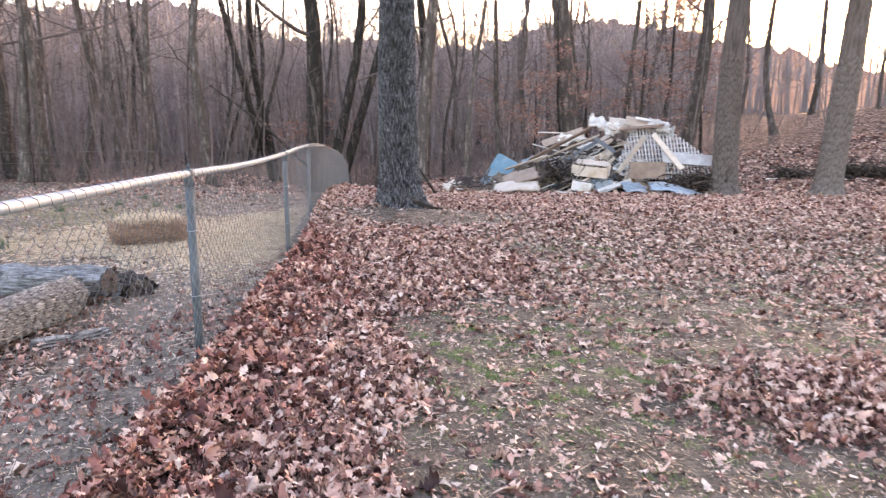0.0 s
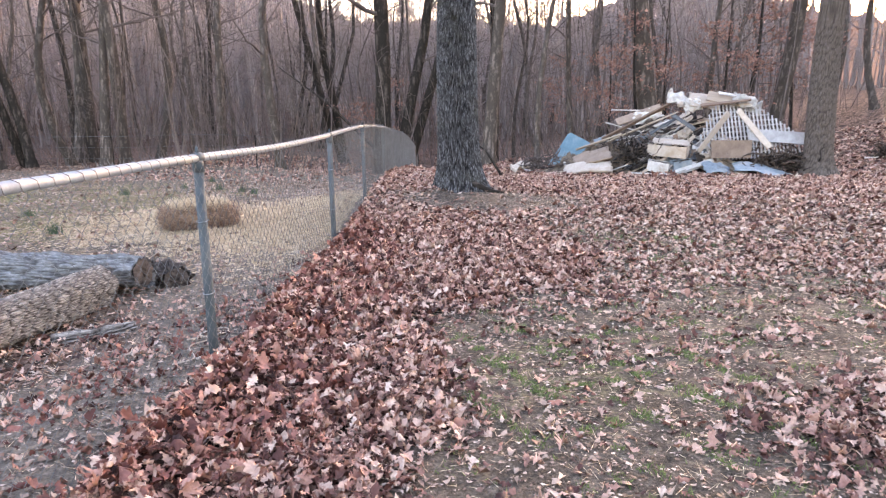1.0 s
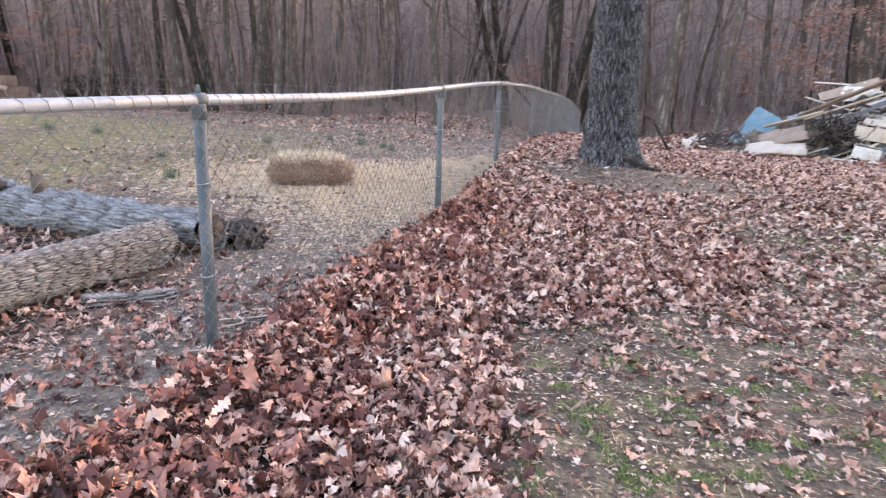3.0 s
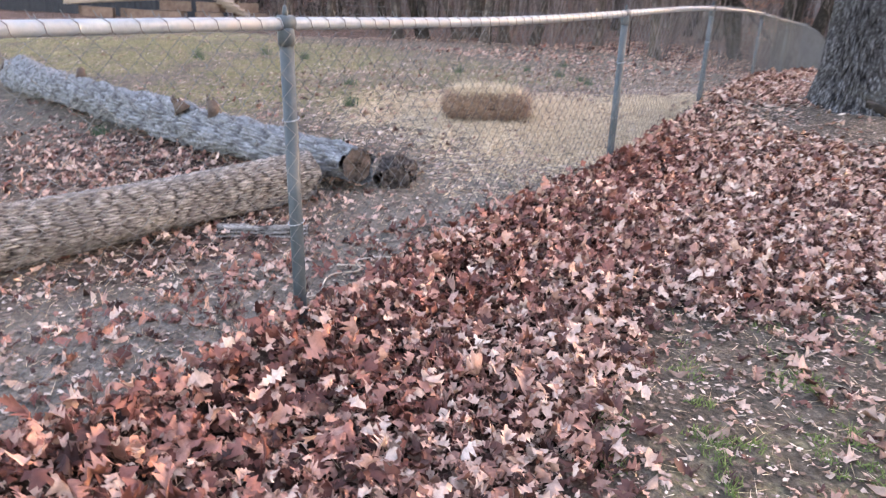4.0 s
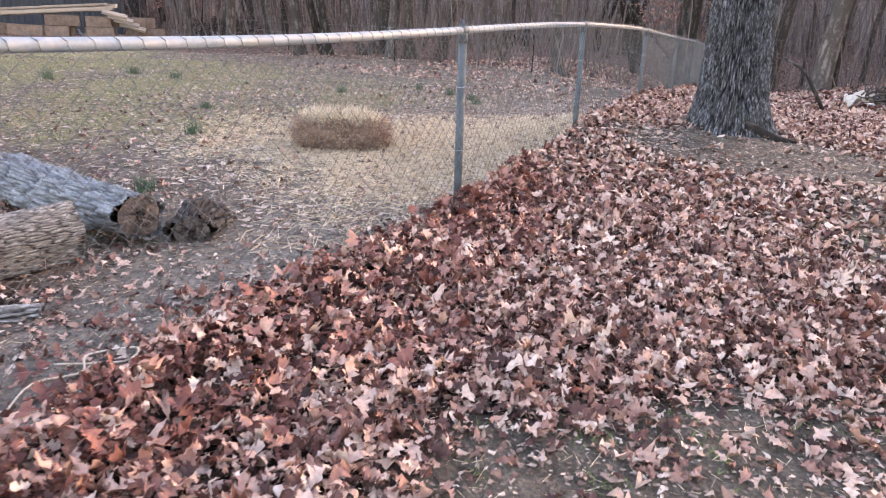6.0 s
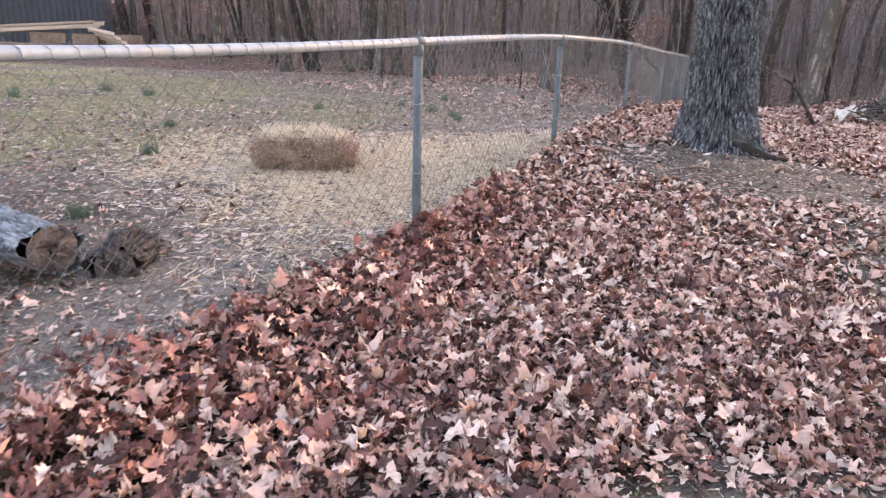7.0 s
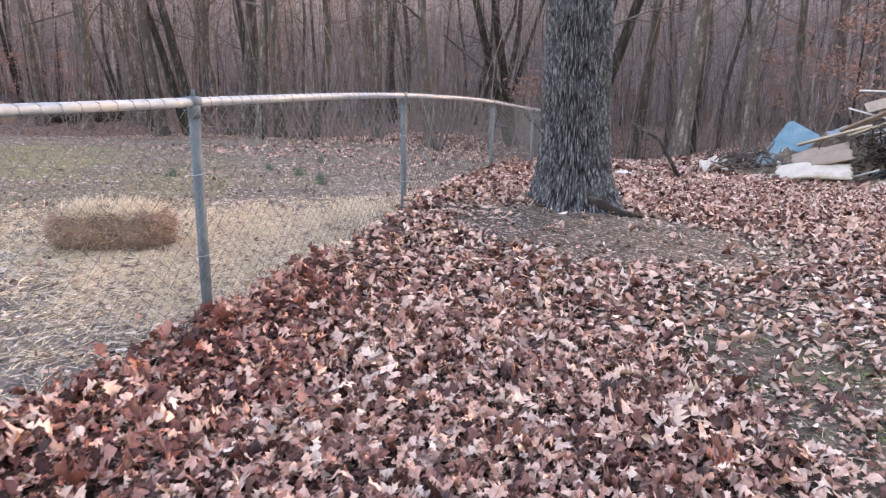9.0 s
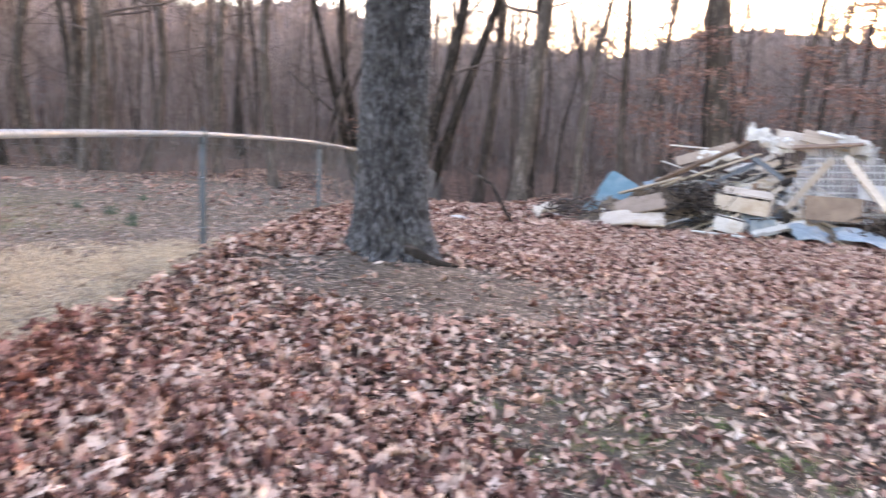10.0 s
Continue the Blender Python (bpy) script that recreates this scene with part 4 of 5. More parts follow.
# ---- straw bale ----
def bale():
    L, W, Hh = 0.82, 0.42, 0.32
    b = thing("straw_bale", pose(-4.2, 8.18, hz(-4.2, 8.18) - 0.01, 0, 0, 36), "rectangular straw bale on strewn straw", "straw bale")
    bm = bmesh.new()
    bmesh.ops.create_cube(bm, size=1)
    bmesh.ops.subdivide_edges(bm, edges=bm.edges[:], cuts=18, use_grid_fill=True)
    for v in bm.verts:
        p = v.co.copy()
        q = Vector([math.copysign(min(abs(c) * 2, 1) ** 1.0, c) for c in p])
        k = (abs(q.x) ** 2.7 + abs(q.y) ** 2.7 + abs(q.z) ** 2.7) ** (1 / 2.7)
        q = q / max(k, 1e-6) * max(abs(q.x), abs(q.y), abs(q.z))
        s = 1.04 + 0.16 * noise.noise(q * 1.9) + 0.07 * noise.noise(q * 7)
        cinch = 1 - 0.05 * (math.exp(-((q.x - 0.38) / 0.07) ** 2) + math.exp(-((q.x + 0.38) / 0.07) ** 2))
        v.co = Vector((q.x * L / 2 * s, q.y * W / 2 * s * cinch, (q.z * s * cinch + 1) * Hh / 2))
    part("body", Build().add(bm), M_HAY, b)
    for sx in (-0.155, 0.155):
        pts = [(sx, 0.22 * math.cos(a), Hh / 2 + 0.165 * math.sin(a)) for a in np.linspace(0, 6.2832, 25)]
        sq = []
        for x, y, z in pts:
            k = (abs(y / 0.22) ** 6 + abs((z - Hh / 2) / 0.165) ** 6) ** (1 / 6)
            sq.append((x, y / k * 0.985, Hh / 2 + (z - Hh / 2) / k * 0.97))
        part("twine", Build().tube(sq, 0.0035, 5), M_HAYSTALK, b, "straw-coloured baling twine")
    rng = np.random.default_rng(12)
    n = 9000
    f = rng.integers(0, 5, n)
    p = rng.uniform(-0.5, 0.5, (n, 3)) * (L, W, Hh) + (0, 0, Hh / 2)
    p[f == 0, 2] = Hh * 0.99
    p[f == 1, 1] = -W * 0.5
    p[f == 2, 1] = W * 0.5
    p[f == 3, 0] = L * 0.5
    p[f == 4, 0] = -L * 0.5
    out = np.zeros((n, 3))
    for i, o in enumerate(((0, 0, 1), (0, -1, 0), (0, 1, 0), (1, 0, 0), (-1, 0, 0))):
        out[f == i] = o
    e = (p - (0, 0, Hh / 2)) / (L / 2, W / 2, Hh / 2)
    k = (np.abs(e) ** 2.7).sum(1, keepdims=True) ** (1 / 2.7)
    p = e / k * (L / 2, W / 2, Hh / 2) * 1.02 + (0, 0, Hh / 2)
    way = out * rng.uniform(0.05, 0.7, (n, 1)) + rng.normal(0, 0.6, (n, 3))
    way[p[:, 2] < 0.06, 2] *= 0.3
    top = p[:, 2] > Hh * 0.84
    # Top light and side shade are put into the two stalk colours.
    for sel, mt, lb in ((top, M_STRAW, "pale straw on top, toned for light from above"), (~top, M_HAYSTALK, "brown straw stalks toned for the shaded sides")):
        o = part("straw_fringe", stalk_mesh(p[sel], way[sel], rng, 0.05, 0.19, 0.0038, mt), mt, b, lb)
        o["kind"] = "stuff"


def stalk_mesh(p, way, rng, short, long, w=0.0022, mat=None):
    n = len(p)
    way = way / np.linalg.norm(way, axis=1, keepdims=True) * rng.uniform(short, long, (n, 1))
    side = np.cross(way, rng.normal(0, 1, (n, 3)))
    side = side / np.maximum(np.linalg.norm(side, axis=1, keepdims=True), 1e-6) * w
    lift = np.cross(way, side)
    lift = lift / np.maximum(np.linalg.norm(lift, axis=1, keepdims=True), 1e-9) * w
    a = [p - way * 0.3 + side, p - way * 0.3 - side * 0.5 + lift, p - way * 0.3 - side * 0.5 - lift]
    e = p + way * 0.7
    v = np.stack(a + [e], 1).reshape(-1, 3)
    t = np.array([(0, 1, 3), (1, 2, 3), (2, 0, 3)])
    return triangle_mesh("stalks", v, (t[None] + (np.arange(n) * 4)[:, None, None]).reshape(-1, 3), mat or M_STRAW)


bale()


# ---- rubbish heap ----
M_WHITE = worn("dirty_white_paint", (0.36, 0.345, 0.33), (0.62, 0.605, 0.585), 5, 0.7, grain=30, stain=(0.30, 0.25, 0.205))
M_CREAM = worn("cream_board", (0.37, 0.315, 0.265), (0.56, 0.49, 0.43), 3, 0.8, grain=30, stain=(0.34, 0.26, 0.19))
M_TAN = worn("tan_hardboard", (0.19, 0.142, 0.112), (0.31, 0.24, 0.195), 3, 0.8, grain=30, stain=(0.2, 0.15, 0.12))
M_CARD = worn("brown_cardboard", (0.15, 0.105, 0.08), (0.25, 0.185, 0.145), 4, 0.85, grain=25)
M_PLANK = worn("weathered_plank", (0.22, 0.17, 0.13), (0.44, 0.37, 0.30), 4, 0.85, grain=20, stretch=(0.15, 1, 1))
M_GREYP = worn("grey_plank", (0.20, 0.19, 0.18), (0.38, 0.37, 0.35), 4, 0.85, grain=20, stretch=(0.15, 1, 1))
M_BLUE = worn("faded_blue_sheet", (0.072, 0.165, 0.225), (0.135, 0.25, 0.32), 4, 0.55, grain=30, stain=(0.22, 0.28, 0.32))
M_PALEBLUE = worn("pale_blue_grey_sheet", (0.14, 0.185, 0.22), (0.27, 0.325, 0.37), 4, 0.45, grain=30, stain=(0.30, 0.31, 0.32))
M_EARTH = worn("brown_earth_and_brush", (0.06, 0.043, 0.032), (0.22, 0.17, 0.13), 5, 0.95, grain=25, relief=1.0, depth=0.05)
M_SLATE = worn("dark_slate_sheet", (0.045, 0.055, 0.07), (0.10, 0.12, 0.145), 4, 0.4, grain=30, stain=(0.06, 0.055, 0.05), spec=0.6)
M_LATTICE = worn("greyed_white_lattice", (0.29, 0.285, 0.29), (0.46, 0.455, 0.46), 5, 0.75, grain=30)
# Near-black on boards and mound: shade in the heap's gaps, put into colour.
M_DARK = worn("junk_in_shaded_gaps", (0.014, 0.012, 0.012), (0.055, 0.047, 0.043), 6, 0.85, grain=30)
M_LUMBER = worn("weathered_sawn_lumber", (0.24, 0.187, 0.145), (0.38, 0.31, 0.25), 4, 0.8, grain=20, stretch=(0.15, 1, 1))
M_REDWOOD = worn("reddish_split_wood", (0.12, 0.078, 0.06), (0.235, 0.165, 0.128), 4, 0.85, grain=20)
M_SHED = worn("dark_blue_grey_sheet_metal", (0.024, 0.028, 0.035), (0.038, 0.043, 0.053), 2, 0.55, 0.1, 20)
M_ROOF = worn("grey_metal_roof", (0.16, 0.16, 0.17), (0.24, 0.24, 0.25), 2, 0.5, 0.3, 20)
HY = 21.0


def heap_height(x, y):
    """The mound of junk and earth under the boards."""
    u = (x - 2.83) / 2.75
    v = (y - HY - 1.0) / 1.9
    d = np.hypot(u, v)
    shoulder = 0.45 * np.exp(-(((x - 0.23) / 1.1) ** 2 + ((y - HY - 0.9) / 1.0) ** 2))
    return 1.65 * np.clip(1 - d, 0, 1) ** 0.85 + shoulder


def heap_core():
    xs, ys = np.linspace(-2, 7, 110), np.linspace(HY - 2, HY + 4, 80)
    gx, gy = np.meshgrid(xs, ys)
    gz = height(gx, gy) - 0.06 + heap_height(gx, gy) * (0.9 + 0.25 * ripple(gx, gy, 6.0) + 0.2 * ripple(gx, gy, 15.0, 2.0))
    n, m = len(xs), len(ys)
    idx = np.arange(n * m).reshape(m, n)
    a, b, c, d = (q.ravel() for q in (idx[:-1, :-1], idx[:-1, 1:], idx[1:, 1:], idx[1:, :-1]))
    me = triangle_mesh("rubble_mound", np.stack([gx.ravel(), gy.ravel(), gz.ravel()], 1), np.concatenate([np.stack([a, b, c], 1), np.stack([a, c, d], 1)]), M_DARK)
    tagged(new("rubble_mound", me), "dark rubble mound under the boards, toned for shaded gaps", "rubble", kind="stuff")


heap_core()


def earth_bank():
    """Brown earth and brush sloping off the heap."""
    xs, ys = np.linspace(-2.6, 2.2, 90), np.linspace(HY - 1.7, HY + 1.2, 60)
    gx, gy = np.meshgrid(xs, ys)
    up = 0.80 * np.exp(-(((gx - 0.85) / 0.8) ** 2 + ((gy - HY + 0.25) / 0.6) ** 2)) + 0.52 * np.exp(-(((gx + 0.25) / 0.75) ** 2 + ((gy - HY + 0.45) / 0.5) ** 2))
    gz = height(gx, gy) - 0.05 + up * (1 + 0.3 * ripple(gx, gy, 7.0, 3.0) + 0.25 * ripple(gx, gy, 19.0, 1.0))
    n, m = len(xs), len(ys)
    idx = np.arange(n * m).reshape(m, n)
    a, b, c, d = (q.ravel() for q in (idx[:-1, :-1], idx[:-1, 1:], idx[1:, 1:], idx[1:, :-1]))
    me = triangle_mesh("earth_bank", np.stack([gx.ravel(), gy.ravel(), gz.ravel()], 1), np.concatenate([np.stack([a, b, c], 1), np.stack([a, c, d], 1)]), M_EARTH)
    tagged(new("earth_bank", me), "brown bank of earth and rotten brush beside the heap", "earth", kind="stuff")


earth_bank()
HEAP = "scrap of the rubbish heap"


def between(p, q, roll=0.0):
    """A pose at the middle of p and q whose x axis runs from p to q."""
    p, q = Vector(p), Vector(q)
    return Matrix.Translation((p + q) / 2) @ (q - p).to_track_quat("X", "Z").to_matrix().to_4x4() @ pose(0, 0, 0, roll)


def plank(name, p, q, wide, thick, mat, label, roll=0.0, category="board", group=HEAP, warp=0.02):
    ln = (Vector(q) - Vector(p)).length
    bm = bmesh.new()
    bmesh.ops.create_cube(bm, size=1)
    bmesh.ops.bevel(bm, geom=bm.edges[:], offset=0.02, segments=1, affect="EDGES")
    bmesh.ops.subdivide_edges(bm, edges=[e for e in bm.edges if abs((e.verts[0].co - e.verts[1].co).x) > 0.5], cuts=5)
    sd = random.Random(str(p) + str(q))
    w1, w2 = sd.uniform(-1, 1) * warp, sd.uniform(-1, 1) * warp
    for v in bm.verts:
        x = v.co.x
        v.co = Vector((x * ln * (1 + 0.03 * v.co.y), v.co.y * wide, v.co.z * thick + w1 * ln * (x * x - 0.25) + w2 * v.co.y * x * 2))
    ob = part(name, Build().add(bm), mat, None, "", False)
    ob.matrix_basis = between(p, q, roll)
    return tagged(ob, label, category, group)


def sheet(name, size, m, mat, label, bend=0.15, seed=0, thick=0.006, category="sheet", crumple=0.03):
    """A bent, crumpled sheet with thickness."""
    nx, ny = 14, 10
    rng = random.Random(seed)
    ph = [rng.uniform(0, 6) for _ in range(4)]
    b = Build()
    for side in (1, -1):
        for j in range(ny + 1):
            for i in range(nx + 1):
                u, v = i / nx - 0.5, j / ny - 0.5
                z = bend * math.cos(u * 3.0 + ph[0] * 0.15) + crumple * (math.sin(u * 11 + ph[1]) * math.sin(v * 9 + ph[2]) + 0.6 * math.sin((u + v) * 17 + ph[3]))
                b.v.append(((u + 0.02 * math.sin(v * 13 + ph[1])) * size[0], (v + 0.03 * math.sin(u * 9 + ph[0])) * size[1], z + side * thick / 2))
    n = (nx + 1) * (ny + 1)
    for j in range(ny):
        for i in range(nx):
            a = j * (nx + 1) + i
            b.f.append((a, a + 1, a + nx + 2, a + nx + 1))
            b.f.append((n + a, n + a + nx + 1, n + a + nx + 2, n + a + 1))
    rim = [i for i in range(nx + 1)] + [(j + 1) * (nx + 1) - 1 for j in range(1, ny + 1)] + [ny * (nx + 1) + i for i in range(nx - 1, -1, -1)] + [j * (nx + 1) for j in range(ny - 1, 0, -1)]
    for p, q in zip(rim, rim[1:] + rim[:1]):
        b.f.append((q, p, n + p, n + q))
    ob = part(name, b, mat)
    ob.matrix_basis = m
    return tagged(ob, label, category, HEAP)


def crate(name, size, m, mat, label, lid_mat=None):
    """An open-flapped box: body with a sunken top and flaps."""
    e = thing(name, m, label, "box", HEAP)
    w, d, h = size
    t = 0.015
    body = Build().box((w, d, t), pose(0, 0, t / 2))
    for x, y, sx, sy in ((0, -d / 2 + t / 2, w, t), (0, d / 2 - t / 2, w, t), (-w / 2 + t / 2, 0, t, d - 2 * t), (w / 2 - t / 2, 0, t, d - 2 * t)):
        body.box((sx, sy, h - t), pose(x, y, (h + t) / 2))
    part("body", body, mat, e, smooth=False)
    part("flap", Build().box((w * 0.98, d * 0.55, t), pose(0, -d / 2 + d * 0.24, h + 0.02, -8)), lid_mat or mat, e, smooth=False)
    part("flap", Build().box((w * 0.98, d * 0.45, t), pose(0, d / 2 - d * 0.2, h + 0.04, 14)), lid_mat or mat, e, smooth=False)
    return e


def lattice():
    """A porch-skirt lattice cut to a slope, leaning back on the heap."""
    W, N, M = 2.5, 27, 10
    e = thing("lattice_panel", pose(3.05, HY - 0.72, 0.08, 62, -3, 4), "white wooden lattice panel leaning on the heap", "lattice panel", HEAP)
    tall = lambda x: float(np.interp(x, [0, 0.45, 1.5, 2.5], [0.7, 1.62, 1.62, 0.62]))
    for i in range(N):
        x = W * (i + 0.5) / N
        h = tall(x)
        part("slat", Build().box((0.04, h, 0.01), pose(x, h / 2, 0.006), 0.002), M_LATTICE, e, smooth=False)
    for j in range(M):
        y = 0.06 + 0.15 * j
        xs = [x for x in np.linspace(0, W, 101) if tall(x) >= y]
        part("slat", Build().box((xs[-1] - xs[0], 0.032, 0.009), pose((xs[0] + xs[-1]) / 2, y, -0.006), 0.002), M_GREYP, e, smooth=False)


lattice()
plank("plank", (3.88, HY - 0.62, 1.42), (4.68, HY - 0.85, 0.45), 0.15, 0.035, M_CREAM, "cream board laid across the white lattice", 60)
plank("panel", (4.18, HY - 0.7, 0.78), (5.58, HY - 0.55, 0.66), 0.34, 0.03, M_LATTICE, "long white panel at the foot of the lattice", 62)
plank("panel", (3.24, HY - 0.95, 0.42), (4.22, HY - 0.95, 0.42), 0.46, 0.03, M_CARD, "flat brown cardboard panel standing on edge", 80)
crate("cardboard_box", (1.0, 0.7, 0.30), pose(2.2, HY - 0.65, 0.25, 5, 5, -14), M_CREAM, "open cream cardboard box on the heap")
crate("cardboard_box", (0.5, 0.45, 0.30), pose(2.5, HY - 0.85, -0.16, 3, -6, 16), M_PALEBLUE, "pale blue box under the cream box")
crate("cardboard_box", (0.55, 0.5, 0.28), pose(1.93, HY - 0.88, -0.2, -4, 9, -12), M_WHITE, "squashed white cardboard box")
bp = Build()
for dy in (0.0, 0.022):
    bp.v += [Vector((x, dy, z)) for x, z in ((-0.62, -0.42), (-0.36, 0.0), (-0.07, 0.5), (0.02, 0.54), (0.14, 0.47), (0.52, 0.25), (0.62, 0.1), (0.6, -0.42))]
bp.f += [tuple(range(8)), tuple(range(15, 7, -1))] + [(k, k + 8, (k + 1) % 8 + 8, (k + 1) % 8) for k in range(8)]
bp = part("blue_panel", bp, M_BLUE, smooth=False)
bp.matrix_basis = pose(-0.42, HY - 0.35, 0.36, -24, 0, 6)
tagged(bp, "faded blue panel with a peaked edge in the heap", "panel", HEAP)
sheet("tarp", (0.8, 0.32), pose(0.6, HY + 0.15, 0.60, 30, -14, 10), M_PALEBLUE, "pale blue crumpled plastic sheet", 0.1, 4)
sheet("metal_sheet", (1.45, 0.7), pose(4.48, HY - 1.25, -0.16, 14, 6, -4), M_PALEBLUE, "bent pale blue metal sheet on the ground", 0.12, 5)
sheet("metal_sheet", (0.7, 0.5), pose(3.38, HY - 1.2, -0.10, 28, -5, 12), M_PALEBLUE, "small bent blue-grey metal sheet", 0.12, 6)
sheet("insulation", (0.7, 0.45), pose(2.5, HY + 0.35, 1.70, 48, 22, 10), M_WHITE, "torn white insulation on top of the heap", 0.05, 7, 0.03, crumple=0.07)
sheet("insulation", (0.45, 0.4), pose(2.85, HY + 0.2, 1.55, 60, -18, -12), M_WHITE, "torn white insulation hanging from the heap", 0.05, 17, 0.02, crumple=0.08)
sheet("plasterboard", (0.8, 0.55), pose(3.15, HY + 0.3, 1.66, 42, 10, 6), M_CREAM, "broken cream plasterboard near the top", 0.02, 18, 0.03, "panel", 0.01)
sheet("flashing", (1.1, 0.10), pose(1.95, HY - 0.25, 0.92, 50, -34, 8), M_SLATE, "bent strip of dark slate metal flashing", 0.06, 19, 0.006, "sheet", 0.015)
sheet("flashing", (0.8, 0.12), pose(2.55, HY - 0.35, 1.12, 60, 30, -6), M_SLATE, "buckled dark slate metal offcut in the heap", 0.05, 20, 0.006, "sheet", 0.02)
sheet("insulation", (0.62, 0.4), pose(4.15, HY + 0.05, 1.62, 48, 10, -8), M_WHITE, "crumpled white sheeting above the lattice", 0.06, 27, 0.02, crumple=0.07)
sheet("insulation", (0.7, 0.5), pose(4.3, HY + 0.4, 1.50, 40, 14, -10), M_GREYP, "torn pale plastic sheeting near the top", 0.06, 8, 0.02, crumple=0.08)
sheet("insulation", (0.8, 0.4), pose(1.68, HY + 0.35, 1.28, 40, -20, 15), M_WHITE, "crumpled white sheeting sliding down", 0.05, 9, 0.02, crumple=0.07)
sheet("door_panel", (1.0, 0.55), pose(0.2, HY - 0.95, 0.2, 30, -18, 8), M_TAN, "cream hollow door panel lying aslant", 0.04, 10, 0.04, "panel", 0.008)
sheet("cushion_panel", (1.25, 0.5), pose(0.1, HY - 1.3, -0.08, 26, -7, 4), M_CREAM, "pale rounded panel at the foot of the heap", 0.07, 11, 0.06, "panel", 0.003)
plank("board", (1.18, HY - 1.5, -0.16), (2.18, HY - 1.55, -0.19), 0.16, 0.02, M_WHITE, "loose white board flat on the leaves")
sheet("torn_sheet", (0.62, 0.4), pose(-1.75, HY - 0.5, -0.14, 14, -8, 20), M_CREAM, "pale torn sheet half under leaves", 0.12, 28, 0.02, crumple=0.06)
plank("beam", (2.2, HY - 0.3, 1.60), (0.45, HY - 0.45, 0.68), 0.11, 0.05, M_REDWOOD, "long brown beam sloping down the heap", 40)
plank("beam", (2.4, HY - 0.35, 1.38), (0.6, HY - 0.55, 0.60), 0.09, 0.04, M_PLANK, "weathered beam sloping down the heap", 20)
plank("beam", (0.95, HY - 0.5, 0.80), (-0.25, HY - 0.62, 0.40), 0.09, 0.04, M_PLANK, "grey-brown beam lying along the earth bank", 30, warp=0.03)
plank("beam", (3.68, HY - 0.55, 1.35), (2.93, HY - 0.9, 0.35), 0.17, 0.03, M_CREAM, "cream board leaning across the boxes", 75)
plank("board", (3.5, HY + 0.1, 1.88), (4.45, HY + 0.2, 1.72), 0.12, 0.025, M_WHITE, "white board along the top of the heap", 30)
plank("board", (3.03, HY - 0.1, 1.55), (4.28, HY - 0.15, 1.68), 0.14, 0.04, M_REDWOOD, "reddish timber near the top of the heap", 20)
plank("board", (3.23, HY + 0.25, 1.82), (4.13, HY + 0.1, 1.62), 0.42, 0.02, M_LUMBER, "tan plywood offcut near the top", 35)
plank("board", (0.68, HY + 0.6, 1.47), (1.88, HY + 0.5, 1.42), 0.07, 0.03, M_WHITE, "thin white lath sticking out", 0)
plank("board", (0.53, HY + 0.2, 1.12), (1.53, HY + 0.3, 0.85), 0.06, 0.03, M_WHITE, "thin white lath sticking out", 0)
plank("board", (0.83, HY + 0.3, 1.12), (2.03, HY + 0.4, 1.52), 0.26, 0.025, M_TAN, "tan hardboard sloping down the heap", 50)
plank("board", (2.36, HY - 1.15, -0.16), (3.3, HY - 0.95, 0.13), 0.12, 0.03, M_WHITE, "white board at the foot of the heap", 50)
hrng = random.Random(41)
mats = [(M_WHITE, "broken white board in the heap"), (M_CREAM, "broken cream board in the heap"), (M_PLANK, "weathered brown board in the heap"), (M_GREYP, "weathered grey board in the heap"), (M_DARK, "charred dark board in the heap"), (M_CARD, "torn brown cardboard in the heap"), (M_PALEBLUE, "pale blue scrap in the heap")]
for i in range(210):
    x = hrng.gauss(2.23, 1.3)
    y = HY + hrng.uniform(-0.9, 1.6)
    h = float(heap_height(x, y))
    if h < 0.12:
        continue
    z = hz(x, y) + h * 1.0 + hrng.uniform(0.0, 0.12)
    a = hrng.gauss(0, 0.7)
    ln = hrng.uniform(0.25, 0.95)
    slope = -0.55 if x > 2.83 else 0.5
    dx = Vector((math.cos(a), math.sin(a), slope * math.cos(a) + hrng.gauss(0, 0.15))) * ln / 2
    # Many dark pieces, standing in for shaded gaps between the boards.
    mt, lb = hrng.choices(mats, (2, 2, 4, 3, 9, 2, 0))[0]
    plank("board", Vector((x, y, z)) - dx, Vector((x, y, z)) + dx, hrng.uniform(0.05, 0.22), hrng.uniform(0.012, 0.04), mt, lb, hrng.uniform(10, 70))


for i in range(110):
    x = hrng.uniform(-0.9, 3.2)
    y = HY + hrng.uniform(-1.1, 0.6)
    h = float(heap_height(x, y))
    z = hz(x, y) + h + hrng.uniform(0.02, 0.16)
    ln = hrng.uniform(0.4, 1.6)
    dx = Vector((1, hrng.gauss(0, 0.4), 0.30 + hrng.gauss(0, 0.35))).normalized() * ln / 2
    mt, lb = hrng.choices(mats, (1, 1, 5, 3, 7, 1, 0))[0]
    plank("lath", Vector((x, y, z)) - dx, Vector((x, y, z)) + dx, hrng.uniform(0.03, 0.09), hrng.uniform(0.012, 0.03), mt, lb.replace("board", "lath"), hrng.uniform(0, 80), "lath")


